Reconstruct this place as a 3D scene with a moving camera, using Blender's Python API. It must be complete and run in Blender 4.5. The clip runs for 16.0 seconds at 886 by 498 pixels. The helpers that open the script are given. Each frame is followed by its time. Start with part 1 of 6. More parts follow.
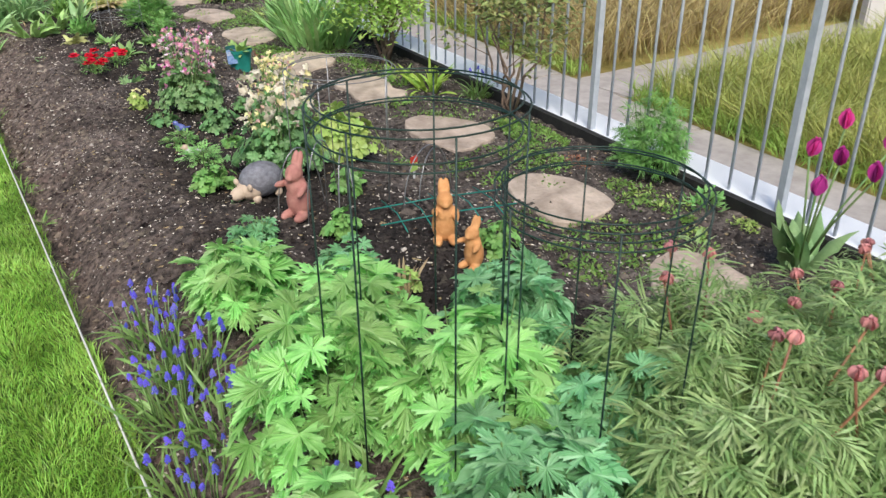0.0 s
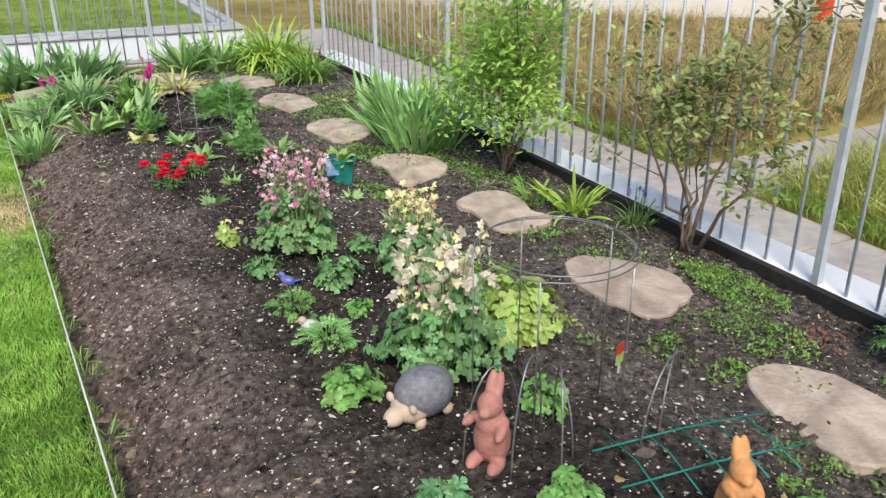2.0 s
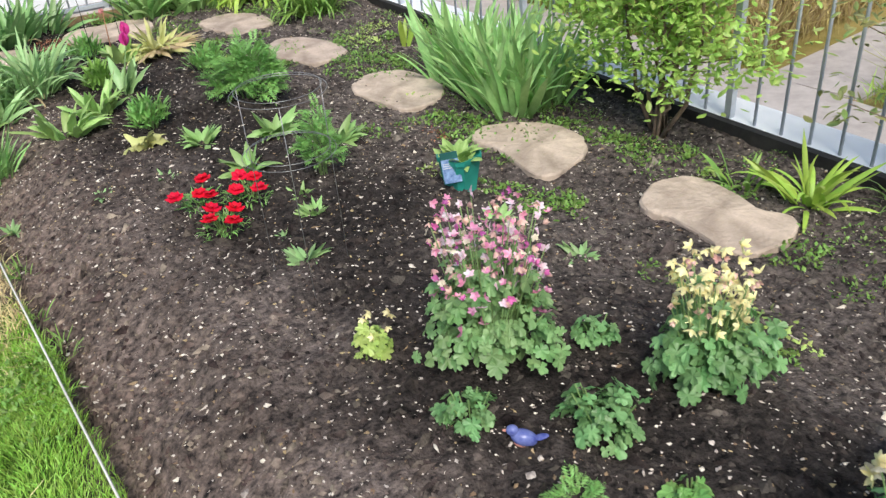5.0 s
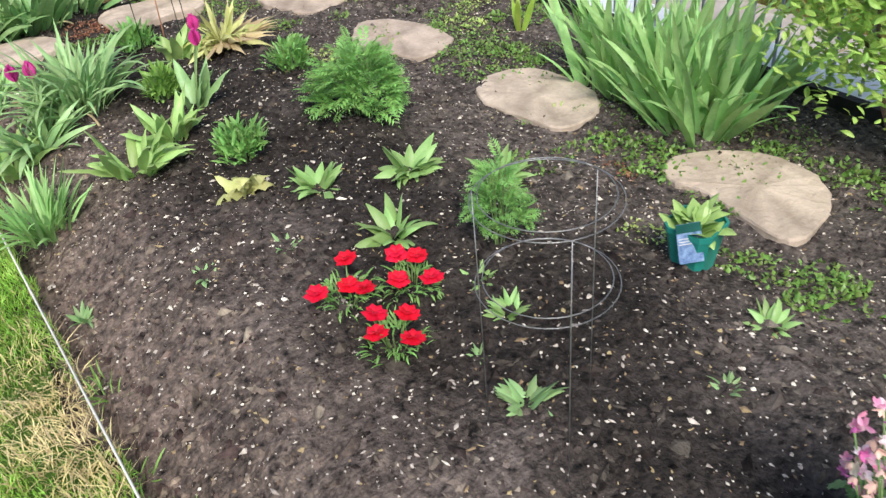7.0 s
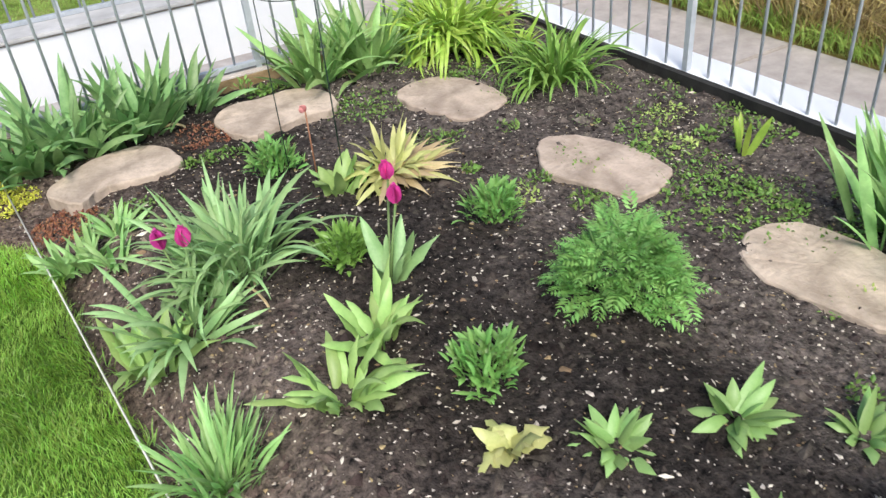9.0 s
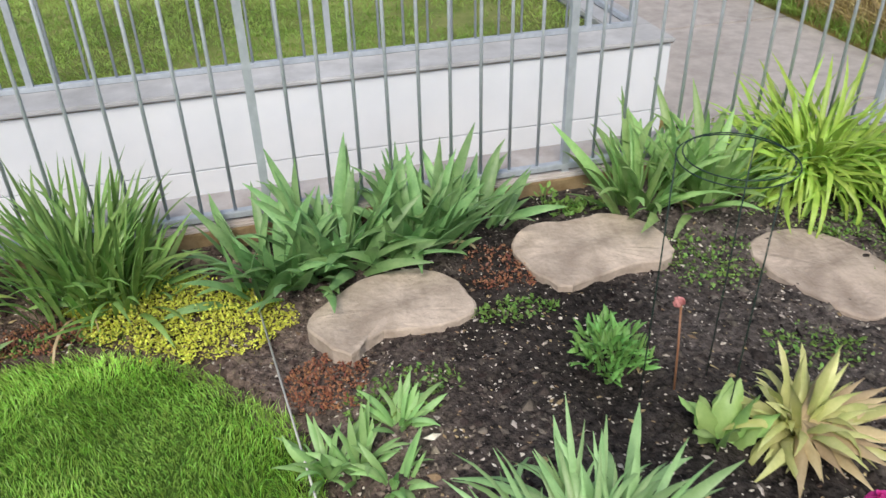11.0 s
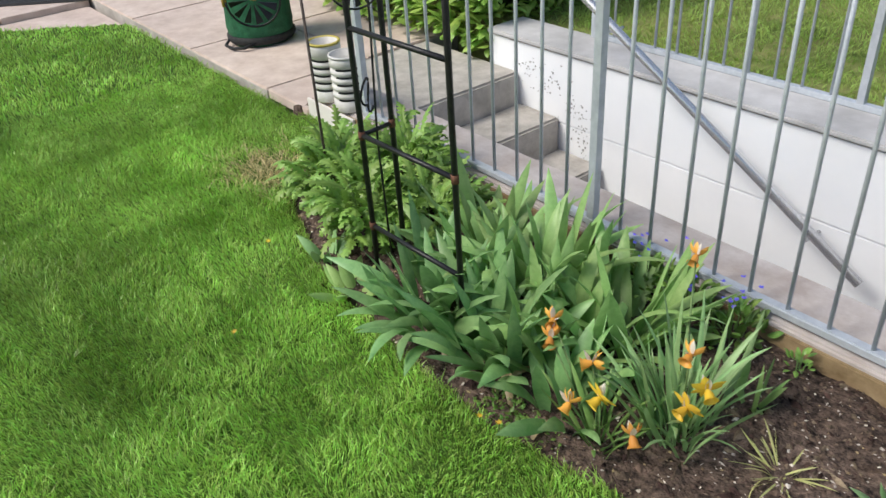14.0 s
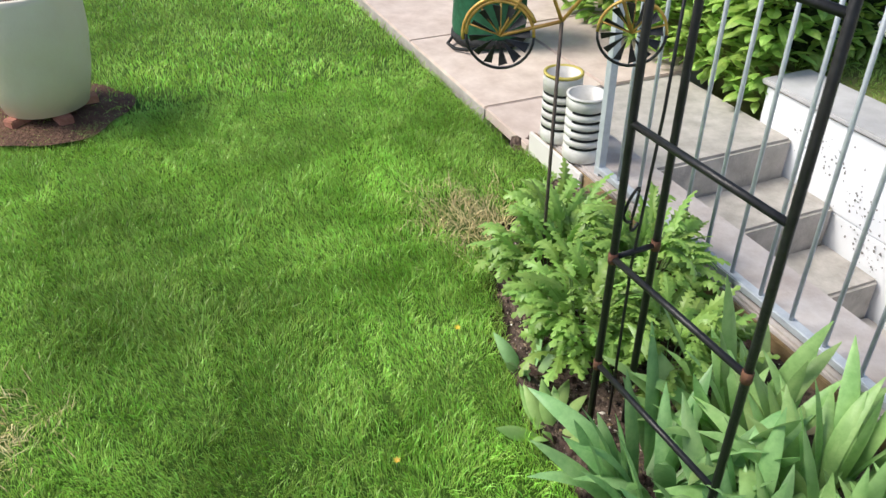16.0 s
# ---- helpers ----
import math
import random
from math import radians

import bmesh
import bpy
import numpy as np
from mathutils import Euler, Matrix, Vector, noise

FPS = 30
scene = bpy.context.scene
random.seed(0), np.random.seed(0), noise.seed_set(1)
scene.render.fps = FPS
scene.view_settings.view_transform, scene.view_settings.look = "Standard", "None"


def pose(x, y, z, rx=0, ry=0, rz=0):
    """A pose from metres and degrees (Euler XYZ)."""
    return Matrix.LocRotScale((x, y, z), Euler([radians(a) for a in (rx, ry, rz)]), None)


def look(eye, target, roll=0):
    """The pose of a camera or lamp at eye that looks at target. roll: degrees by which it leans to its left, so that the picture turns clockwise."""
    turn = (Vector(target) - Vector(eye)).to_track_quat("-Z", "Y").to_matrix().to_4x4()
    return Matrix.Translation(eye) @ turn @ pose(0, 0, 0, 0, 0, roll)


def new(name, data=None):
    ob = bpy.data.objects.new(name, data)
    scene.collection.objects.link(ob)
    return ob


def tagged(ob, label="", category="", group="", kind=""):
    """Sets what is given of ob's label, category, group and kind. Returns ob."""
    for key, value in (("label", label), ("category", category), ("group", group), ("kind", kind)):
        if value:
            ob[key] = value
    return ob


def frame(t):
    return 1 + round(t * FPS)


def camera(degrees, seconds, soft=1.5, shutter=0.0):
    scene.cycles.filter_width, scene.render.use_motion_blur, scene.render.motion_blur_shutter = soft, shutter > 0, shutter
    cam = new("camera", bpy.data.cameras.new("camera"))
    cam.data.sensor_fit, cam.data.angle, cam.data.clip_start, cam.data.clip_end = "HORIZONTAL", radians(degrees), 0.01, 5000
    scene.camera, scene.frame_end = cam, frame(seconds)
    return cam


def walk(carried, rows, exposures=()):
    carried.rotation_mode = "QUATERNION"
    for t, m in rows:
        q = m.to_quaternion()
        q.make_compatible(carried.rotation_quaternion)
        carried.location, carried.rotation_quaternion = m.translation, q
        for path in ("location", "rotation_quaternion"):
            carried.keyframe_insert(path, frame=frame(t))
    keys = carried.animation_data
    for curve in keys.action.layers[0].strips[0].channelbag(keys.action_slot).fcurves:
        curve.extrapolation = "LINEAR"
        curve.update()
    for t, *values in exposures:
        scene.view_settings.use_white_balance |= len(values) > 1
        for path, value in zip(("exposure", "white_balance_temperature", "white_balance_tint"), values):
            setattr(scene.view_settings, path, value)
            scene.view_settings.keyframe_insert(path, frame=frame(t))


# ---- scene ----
cam = camera(58.4, 16.0, soft=1.4, shutter=0.14)
PATH = [
    (0, (0.416, -0.887, 1.231), (1.232, 0.692, 0.316), -0.4),
    (0.5, (0.407, -0.618, 1.236), (1.193, 0.987, 0.34), -0.8),
    (1, (0.35, -0.302, 1.252), (1.17, 1.311, 0.4), -1.4),
    (1.5, (0.353, -0.051, 1.246), (1.173, 1.581, 0.433), -0.2),
    (2, (0.387, 0.19, 1.267), (1.164, 1.854, 0.474), -0.3),
    (2.5, (0.363, 0.43, 1.243), (1.147, 2.052, 0.373), -2.1),
    (3, (0.322, 0.678, 1.257), (1.161, 2.232, 0.318), -4.0),
    (3.2, (0.321, 0.787, 1.253), (1.178, 2.323, 0.302), -4.2),
    (5.3, (0.272, 1.762, 1.264), (1.075, 3.264, 0.215), -5.6),
    (5.5, (0.287, 1.86, 1.272), (1.013, 3.416, 0.247), -6.1),
    (6, (0.276, 2.083, 1.276), (0.972, 3.619, 0.201), -5.8),
    (6.5, (0.221, 2.32, 1.282), (0.959, 3.806, 0.166), -7.3),
    (7, (0.225, 2.567, 1.268), (0.994, 4.004, 0.108), -5.9),
    (7.5, (0.244, 2.808, 1.301), (0.979, 4.264, 0.142), -4.5),
    (8, (0.192, 3.079, 1.322), (0.946, 4.569, 0.222), -5.7),
    (8.2, (0.17, 3.181, 1.33), (0.957, 4.661, 0.239), -6.2),
    (10.3, (-0.097, 4.404, 1.458), (0.519, 5.921, 0.309), -1.7),
    (10.5, (-0.11, 4.513, 1.456), (0.462, 6.061, 0.325), -1.3),
    (11, (-0.075, 4.753, 1.46), (0.351, 6.381, 0.378), -1.4),
    (11.5, (-0.093, 4.916, 1.452), (0.082, 6.607, 0.399), -1.1),
    (12, (-0.279, 5.088, 1.459), (-0.504, 6.79, 0.434), -2.1),
    (12.5, (-0.513, 5.188, 1.394), (-1.193, 6.809, 0.44), -3.8),
    (13, (-0.684, 5.365, 1.387), (-1.811, 6.723, 0.446), -4.0),
    (13.5, (-0.811, 5.48, 1.385), (-2.136, 6.598, 0.387), -4.0),
    (14, (-1.05, 5.489, 1.448), (-2.394, 6.504, 0.371), -4.0),
    (14.5, (-1.28, 5.511, 1.461), (-2.656, 6.48, 0.379), -4.5),
    (15, (-1.466, 5.632, 1.47), (-2.913, 6.459, 0.365), -4.3),
    (15.5, (-1.598, 5.761, 1.484), (-3.094, 6.444, 0.346), -2.7),
    (16, (-1.712, 5.719, 1.471), (-3.235, 6.36, 0.344), -0.2),
]
walk(cam, [(t, look(eye, target, roll)) for t, eye, target, roll in PATH], exposures=[(0.0, 0.16), (3.0, 0.17), (6.0, 0.36), (8.0, 0.4), (10.5, 0.06), (11.5, -0.1), (13.0, -0.06), (14.5, 0.12), (16.0, 0.36)])

# world: bright overcast sky with a wide, soft sun
world = bpy.data.worlds.new("sky")
scene.world = world
world.use_nodes = True
wn, wl = world.node_tree.nodes, world.node_tree.links
sky = wn.new("ShaderNodeTexSky")
sky.sky_type = "NISHITA"
sky.sun_disc = False
sky.sun_elevation, sky.sun_rotation = radians(48), radians(200)
sky.air_density, sky.dust_density, sky.ozone_density = 1.0, 2.0, 1.0
wl.new(sky.outputs["Color"], wn["Background"].inputs["Color"])
wn["Background"].inputs["Strength"].default_value = 0.126
sun = new("sun", bpy.data.lights.new("sun", "SUN"))
sun.data.energy, sun.data.angle, sun.data.color = 2.85, radians(24), (1.0, 0.955, 0.88)
sun.matrix_world = look((-6.0, -14.0, 17.0), (0, 0, 0))


# ---------- materials ----------
def mat(name, c1, c2, scale=8.0, rough=0.6, bump=0.2, bscale=60.0, metal=0.0, glow_through=0.0, vary=0.15, island=False, big=0.25, bigscale=1.3, dist=0.01, spec=0.4, moist=False):
    m = bpy.data.materials.new(name)
    m.use_nodes = True
    n, l = m.node_tree.nodes, m.node_tree.links
    bs, out = n["Principled BSDF"], n["Material Output"]
    co = n.new("ShaderNodeTexCoord")
    n1 = n.new("ShaderNodeTexNoise")
    n1.inputs["Scale"].default_value, n1.inputs["Detail"].default_value, n1.inputs["Roughness"].default_value = scale, 6.0, 0.65
    l.new(co.outputs["Object"], n1.inputs["Vector"])
    ramp = n.new("ShaderNodeValToRGB")
    ramp.color_ramp.elements[0].position, ramp.color_ramp.elements[1].position = 0.32, 0.68
    ramp.color_ramp.elements[0].color, ramp.color_ramp.elements[1].color = (*c1, 1), (*c2, 1)
    l.new(n1.outputs["Fac"], ramp.inputs["Fac"])
    n2 = n.new("ShaderNodeTexNoise")
    n2.inputs["Scale"].default_value, n2.inputs["Detail"].default_value = bigscale, 3.0
    l.new(co.outputs["Object"], n2.inputs["Vector"])
    mr = n.new("ShaderNodeMapRange")
    mr.inputs["From Min"].default_value, mr.inputs["From Max"].default_value = 0.3, 0.7
    mr.inputs["To Min"].default_value, mr.inputs["To Max"].default_value = 1 - big, 1 + big
    l.new(n2.outputs["Fac"], mr.inputs["Value"])
    if island:
        rnd = n.new("ShaderNodeNewGeometry").outputs["Random Per Island"]
    else:
        rnd = n.new("ShaderNodeObjectInfo").outputs["Random"]
    mv = n.new("ShaderNodeMapRange")
    mv.inputs["To Min"].default_value, mv.inputs["To Max"].default_value = 1 - vary, 1 + vary
    l.new(rnd, mv.inputs["Value"])
    mul = n.new("ShaderNodeMath")
    mul.operation = "MULTIPLY"
    l.new(mr.outputs["Result"], mul.inputs[0])
    l.new(mv.outputs["Result"], mul.inputs[1])
    if moist:
        # damp dark soil down the middle of the mound, drier and browner along the lawn
        sep = n.new("ShaderNodeSeparateXYZ")
        l.new(co.outputs["Object"], sep.inputs["Vector"])
        u1 = n.new("ShaderNodeMath")
        u1.operation = "MULTIPLY_ADD"
        u1.inputs[1].default_value = 0.085
        l.new(sep.outputs["Y"], u1.inputs[0])
        l.new(sep.outputs["X"], u1.inputs[2])
        n4 = n.new("ShaderNodeTexNoise")
        n4.inputs["Scale"].default_value, n4.inputs["Detail"].default_value = 2.4, 5.0
        l.new(co.outputs["Object"], n4.inputs["Vector"])
        rich = n.new("ShaderNodeMapRange")
        rich.inputs["From Min"].default_value, rich.inputs["From Max"].default_value = 0.1, 0.5
        rich.inputs["To Min"].default_value, rich.inputs["To Max"].default_value = 0.8, 1.0
        l.new(u1.outputs["Value"], rich.inputs["Value"])
        u2 = n.new("ShaderNodeMath")
        u2.operation = "MULTIPLY_ADD"
        u2.inputs[1].default_value = 1.1
        l.new(n4.outputs["Fac"], u2.inputs[0])
        l.new(u1.outputs["Value"], u2.inputs[2])
        wet = n.new("ShaderNodeMapRange")
        wet.inputs["From Min"].default_value, wet.inputs["From Max"].default_value = 1.25, 1.62
        wet.inputs["To Min"].default_value, wet.inputs["To Max"].default_value = 1.2, 0.34
        l.new(u2.outputs["Value"], wet.inputs["Value"])
        dry = n.new("ShaderNodeMapRange")
        dry.inputs["From Min"].default_value, dry.inputs["From Max"].default_value = 1.95, 2.35
        dry.inputs["To Min"].default_value, dry.inputs["To Max"].default_value = 0.0, 0.5
        l.new(u2.outputs["Value"], dry.inputs["Value"])
        wd = n.new("ShaderNodeMath")
        l.new(wet.outputs["Result"], wd.inputs[0])
        l.new(dry.outputs["Result"], wd.inputs[1])
        wr2 = n.new("ShaderNodeMath")
        wr2.operation = "MULTIPLY"
        l.new(wd.outputs["Value"], wr2.inputs[0])
        l.new(rich.outputs["Result"], wr2.inputs[1])
        wd = wr2
        sat = n.new("ShaderNodeMapRange")
        sat.inputs["From Min"].default_value, sat.inputs["From Max"].default_value = 0.1, 1.2
        sat.inputs["To Min"].default_value, sat.inputs["To Max"].default_value = 1.75, 1.0
        l.new(u1.outputs["Value"], sat.inputs["Value"])
        mm = n.new("ShaderNodeMath")
        mm.operation = "MULTIPLY"
        l.new(mul.outputs["Value"], mm.inputs[0])
        l.new(wd.outputs["Value"], mm.inputs[1])
        mul = mm
    hs = n.new("ShaderNodeHueSaturation")
    l.new(ramp.outputs["Color"], hs.inputs["Color"])
    l.new(mul.outputs["Value"], hs.inputs["Value"])
    if moist:
        l.new(sat.outputs["Result"], hs.inputs["Saturation"])
    hv = n.new("ShaderNodeMapRange")
    hv.inputs["To Min"].default_value, hv.inputs["To Max"].default_value = 0.5 - vary * 0.055, 0.5 + vary * 0.055
    l.new(rnd, hv.inputs["Value"])
    l.new(hv.outputs["Result"], hs.inputs["Hue"])
    l.new(hs.outputs["Color"], bs.inputs["Base Color"])
    bs.inputs["Roughness"].default_value, bs.inputs["Metallic"].default_value = rough, metal
    bs.inputs["Specular IOR Level"].default_value = spec
    if bump:
        n3 = n.new("ShaderNodeTexNoise")
        n3.inputs["Scale"].default_value, n3.inputs["Detail"].default_value = bscale, 5.0
        l.new(co.outputs["Object"], n3.inputs["Vector"])
        b = n.new("ShaderNodeBump")
        b.inputs["Strength"].default_value, b.inputs["Distance"].default_value = bump, dist
        l.new(n3.outputs["Fac"], b.inputs["Height"])
        l.new(b.outputs["Normal"], bs.inputs["Normal"])
    if glow_through:
        tr = n.new("ShaderNodeBsdfTranslucent")
        l.new(hs.outputs["Color"], tr.inputs["Color"])
        mix = n.new("ShaderNodeMixShader")
        mix.inputs["Fac"].default_value = glow_through
        l.new(bs.outputs["BSDF"], mix.inputs[1])
        l.new(tr.outputs["BSDF"], mix.inputs[2])
        l.new(mix.outputs["Shader"], out.inputs["Surface"])
    return m


def leaf(name, c1, c2, scale=14.0, vary=0.22, island=False, rough=0.42, thru=0.24):
    g1, g2 = sum(c1) / 3, sum(c2) / 3
    c1, c2 = tuple(min(0.92, (v * 0.9 + g1 * 0.1) * 1.4) for v in c1), tuple(min(0.92, (v * 0.9 + g2 * 0.1) * 1.4) for v in c2)
    return mat(name, c1, c2, scale, rough, 0.15, 90.0, 0.0, thru, vary, island, 0.12, 3.0, 0.004, 0.5)


M_SOIL = mat("dark garden soil", (0.01, 0.0093, 0.0098), (0.225, 0.188, 0.168), 42.0, 0.95, 1.0, 120.0, vary=0.0, big=0.35, bigscale=3.3, dist=0.012, spec=0.15, moist=True)
M_CLOD = mat("soil clod", (0.014, 0.0125, 0.0125), (0.235, 0.194, 0.172), 20.0, 0.95, 0.6, 150.0, vary=0.6, island=True, spec=0.1, moist=True)
M_CHIP = mat("pale grit", (0.42, 0.36, 0.3), (0.74, 0.68, 0.6), 60.0, 0.8, 0.2, 200.0, vary=0.35, island=True)
M_STRAW = mat("dry straw bits", (0.22, 0.15, 0.08), (0.42, 0.31, 0.17), 30.0, 0.8, 0.0, vary=0.4, island=True)
M_TURF = mat("turf under grass", (0.045, 0.095, 0.016), (0.11, 0.19, 0.04), 30.0, 0.95, 0.6, 150.0, vary=0.0, big=0.2, spec=0.1)
M_GRASS = mat("lawn grass", (0.24, 0.45, 0.055), (0.55, 0.8, 0.19), 3.2, 0.38, 0.0, glow_through=0.42, vary=0.36, island=True, big=0.32, bigscale=1.0, spec=0.4)
M_GRASSDRY = leaf("dry lawn grass", (0.48, 0.38, 0.16), (0.64, 0.53, 0.29), 5.0, 0.3, True, 0.7, 0.3)
M_FARGRASS = leaf("rough grass", (0.19, 0.32, 0.045), (0.36, 0.47, 0.1), 2.5, 0.3, True, 0.6, 0.4)
M_FLAG = mat("sandstone flagstone", (0.36, 0.285, 0.225), (0.61, 0.5, 0.41), 13.0, 0.88, 0.7, 48.0, vary=0.12, big=0.2, bigscale=5.0, dist=0.009, spec=0.2)
M_WALL = mat("white painted concrete", (0.86, 0.885, 0.915), (0.92, 0.935, 0.955), 3.0, 0.7, 0.15, 45.0, vary=0.0, big=0.05, dist=0.004)
M_CONC = mat("grey weathered concrete", (0.36, 0.335, 0.3), (0.56, 0.525, 0.48), 10.0, 0.9, 0.4, 90.0, vary=0.03, big=0.14, dist=0.005, spec=0.2)
M_COPE = mat("grey coping concrete", (0.42, 0.415, 0.415), (0.58, 0.575, 0.575), 5.0, 0.9, 0.4, 90.0, vary=0.03, big=0.14, dist=0.005, spec=0.2)
M_PINKC = mat("worn pinkish concrete kerb", (0.42, 0.36, 0.33), (0.62, 0.58, 0.56), 7.0, 0.88, 0.35, 80.0, vary=0.0, big=0.12, dist=0.005, spec=0.2)
M_TAN = mat("tan cement face", (0.18, 0.12, 0.06), (0.38, 0.28, 0.16), 9.0, 0.9, 0.5, 60.0, vary=0.0, big=0.2, dist=0.008, spec=0.2)
M_WALK = mat("sidewalk concrete", (0.36, 0.32, 0.3), (0.5, 0.46, 0.43), 6.0, 0.9, 0.3, 80.0, vary=0.03, big=0.1, dist=0.004, spec=0.2)
M_PATIO = mat("pinkish patio slab", (0.54, 0.43, 0.37), (0.7, 0.59, 0.52), 8.0, 0.85, 0.3, 90.0, vary=0.05, big=0.1, dist=0.004, spec=0.2)
M_GALV = mat("galvanised steel", (0.45, 0.49, 0.54), (0.59, 0.63, 0.68), 25.0, 0.45, 0.1, 120.0, metal=0.25, vary=0.06, big=0.1)
M_STEEL = mat("polished steel tube", (0.68, 0.69, 0.71), (0.8, 0.81, 0.83), 12.0, 0.27, 0.03, 90.0, metal=0.8, vary=0.0, big=0.05)
M_BLACKM = mat("black painted iron", (0.008, 0.008, 0.009), (0.022, 0.022, 0.024), 30.0, 0.4, 0.15, 100.0, vary=0.05)
M_STAKE = mat("dark weathered rod", (0.05, 0.04, 0.035), (0.12, 0.09, 0.075), 40.0, 0.7, 0.2, 120.0)
M_RUST = mat("rust patch", (0.09, 0.04, 0.022), (0.18, 0.085, 0.05), 60.0, 0.85, 0.3, 150.0)
M_EDGE = mat("black edging board", (0.012, 0.012, 0.012), (0.035, 0.033, 0.03), 12.0, 0.75, 0.3, 60.0, vary=0.0)
M_WIREG = mat("dark green coated wire", (0.008, 0.025, 0.02), (0.02, 0.05, 0.04), 30.0, 0.45, 0.0, vary=0.05)
M_WIRES = mat("grey wire", (0.22, 0.22, 0.23), (0.4, 0.4, 0.41), 30.0, 0.35, 0.0, metal=0.7, vary=0.05)
M_NET = mat("turquoise green wire", (0.01, 0.16, 0.13), (0.02, 0.26, 0.21), 30.0, 0.5, 0.0, vary=0.05)
M_STRING = mat("white string", (0.62, 0.6, 0.55), (0.75, 0.73, 0.68), 90.0, 0.9, 0.0, vary=0.0)
# foliage
L_IRIS = leaf("iris leaf", (0.15, 0.31, 0.075), (0.34, 0.5, 0.17), thru=0.3)
L_IRISD = leaf("deep green iris leaf", (0.095, 0.23, 0.065), (0.25, 0.41, 0.15), thru=0.26)
L_IRISB = leaf("blue green leaf", (0.19, 0.38, 0.11), (0.37, 0.57, 0.21), thru=0.3)
L_DAY = leaf("daylily leaf", (0.1, 0.22, 0.03), (0.24, 0.4, 0.07))
L_DAYB = leaf("bright daylily leaf", (0.2, 0.36, 0.03), (0.38, 0.52, 0.07))
L_DARK = leaf("dark grassy leaf", (0.1, 0.21, 0.045), (0.24, 0.38, 0.09))
L_SOFT = leaf("soft rosette leaf", (0.15, 0.31, 0.07), (0.31, 0.47, 0.16))
L_PALE = leaf("pale tulip leaf", (0.21, 0.38, 0.09), (0.38, 0.53, 0.17))
L_TUL = leaf("grey green tulip leaf", (0.16, 0.3, 0.1), (0.3, 0.46, 0.19))
L_DELPH = leaf("bright cut leaf", (0.15, 0.4, 0.08), (0.38, 0.63, 0.22), vary=0.25, island=True, thru=0.34)
L_DELPHB = leaf("cool green cut leaf", (0.09, 0.31, 0.11), (0.26, 0.51, 0.25), vary=0.25, island=True, thru=0.3)
L_PEONY = leaf("fern peony leaf", (0.12, 0.24, 0.06), (0.37, 0.48, 0.19), island=True, thru=0.3)
L_COL = leaf("columbine leaf", (0.07, 0.19, 0.055), (0.19, 0.36, 0.13), island=True)
L_COLB = leaf("fresh columbine leaf", (0.1, 0.26, 0.05), (0.22, 0.42, 0.1), island=True)
L_COLP = leaf("greyed columbine leaf", (0.08, 0.2, 0.055), (0.21, 0.34, 0.13), island=True)
L_LIME = leaf("lime leaf", (0.22, 0.36, 0.06), (0.42, 0.52, 0.13), island=True)
L_SHRUB = leaf("shrub leaf", (0.2, 0.37, 0.05), (0.44, 0.6, 0.13), island=True, thru=0.36)
L_ROSE = leaf("bronze rose leaf", (0.13, 0.23, 0.05), (0.31, 0.28, 0.1), vary=0.4, island=True)
L_HEDGE = leaf("hedge leaf", (0.11, 0.25, 0.025), (0.33, 0.48, 0.08), island=True)
L_POPPY = leaf("poppy leaf", (0.12, 0.24, 0.032), (0.26, 0.41, 0.075), island=True)
L_SED = leaf("yellow stonecrop", (0.36, 0.38, 0.03), (0.8, 0.7, 0.06), 30.0, 0.3, True)
L_SEDR = leaf("red stonecrop", (0.2, 0.06, 0.03), (0.34, 0.15, 0.07), 30.0, 0.35, True)
L_MOSS = leaf("creeping green mat", (0.07, 0.17, 0.02), (0.2, 0.33, 0.06), 25.0, 0.35, True)
L_DRY = leaf("withered leaf", (0.36, 0.26, 0.12), (0.58, 0.46, 0.26))
L_ROS = leaf("yellowing rosette leaf", (0.34, 0.38, 0.1), (0.55, 0.53, 0.22))
L_TAN = leaf("tan dry grass", (0.25, 0.19, 0.06), (0.42, 0.33, 0.14), 3.0, 0.35, True)
L_OLIVE = leaf("olive grass", (0.2, 0.25, 0.04), (0.4, 0.4, 0.1), 3.0, 0.35, True)
STEM = leaf("green stem", (0.12, 0.22, 0.06), (0.2, 0.3, 0.1))
STEMR = leaf("reddish stem", (0.25, 0.1, 0.05), (0.35, 0.17, 0.08))
BARK = mat("shrub bark", (0.17, 0.115, 0.08), (0.33, 0.24, 0.17), 40.0, 0.9, 0.7, 90.0)
F_RED = mat("red petal", (0.62, 0.004, 0.02), (0.9, 0.012, 0.055), 70.0, 0.6, 0.2, 120.0, 0.0, 0.12, 0.03, spec=0.3)
F_CORAL = leaf("coral red petal", (0.75, 0.06, 0.03), (0.85, 0.14, 0.08), thru=0.2)
F_PINK = leaf("pink petal", (0.5, 0.07, 0.24), (0.82, 0.42, 0.5), thru=0.2, vary=0.35)
F_LILAC = leaf("pale lilac petal", (0.6, 0.3, 0.42), (0.86, 0.62, 0.68), thru=0.25, vary=0.2)
F_PLUM = leaf("plum petal", (0.3, 0.03, 0.2), (0.5, 0.1, 0.34), thru=0.2, vary=0.3)
F_DULL = leaf("faded pink petal", (0.4, 0.2, 0.17), (0.65, 0.42, 0.36), thru=0.2, vary=0.3)
F_CREAM = leaf("cream petal", (0.52, 0.44, 0.31), (0.64, 0.58, 0.47), thru=0.25)
F_YEL = leaf("butter yellow petal", (0.75, 0.52, 0.18), (0.85, 0.7, 0.35), thru=0.25)
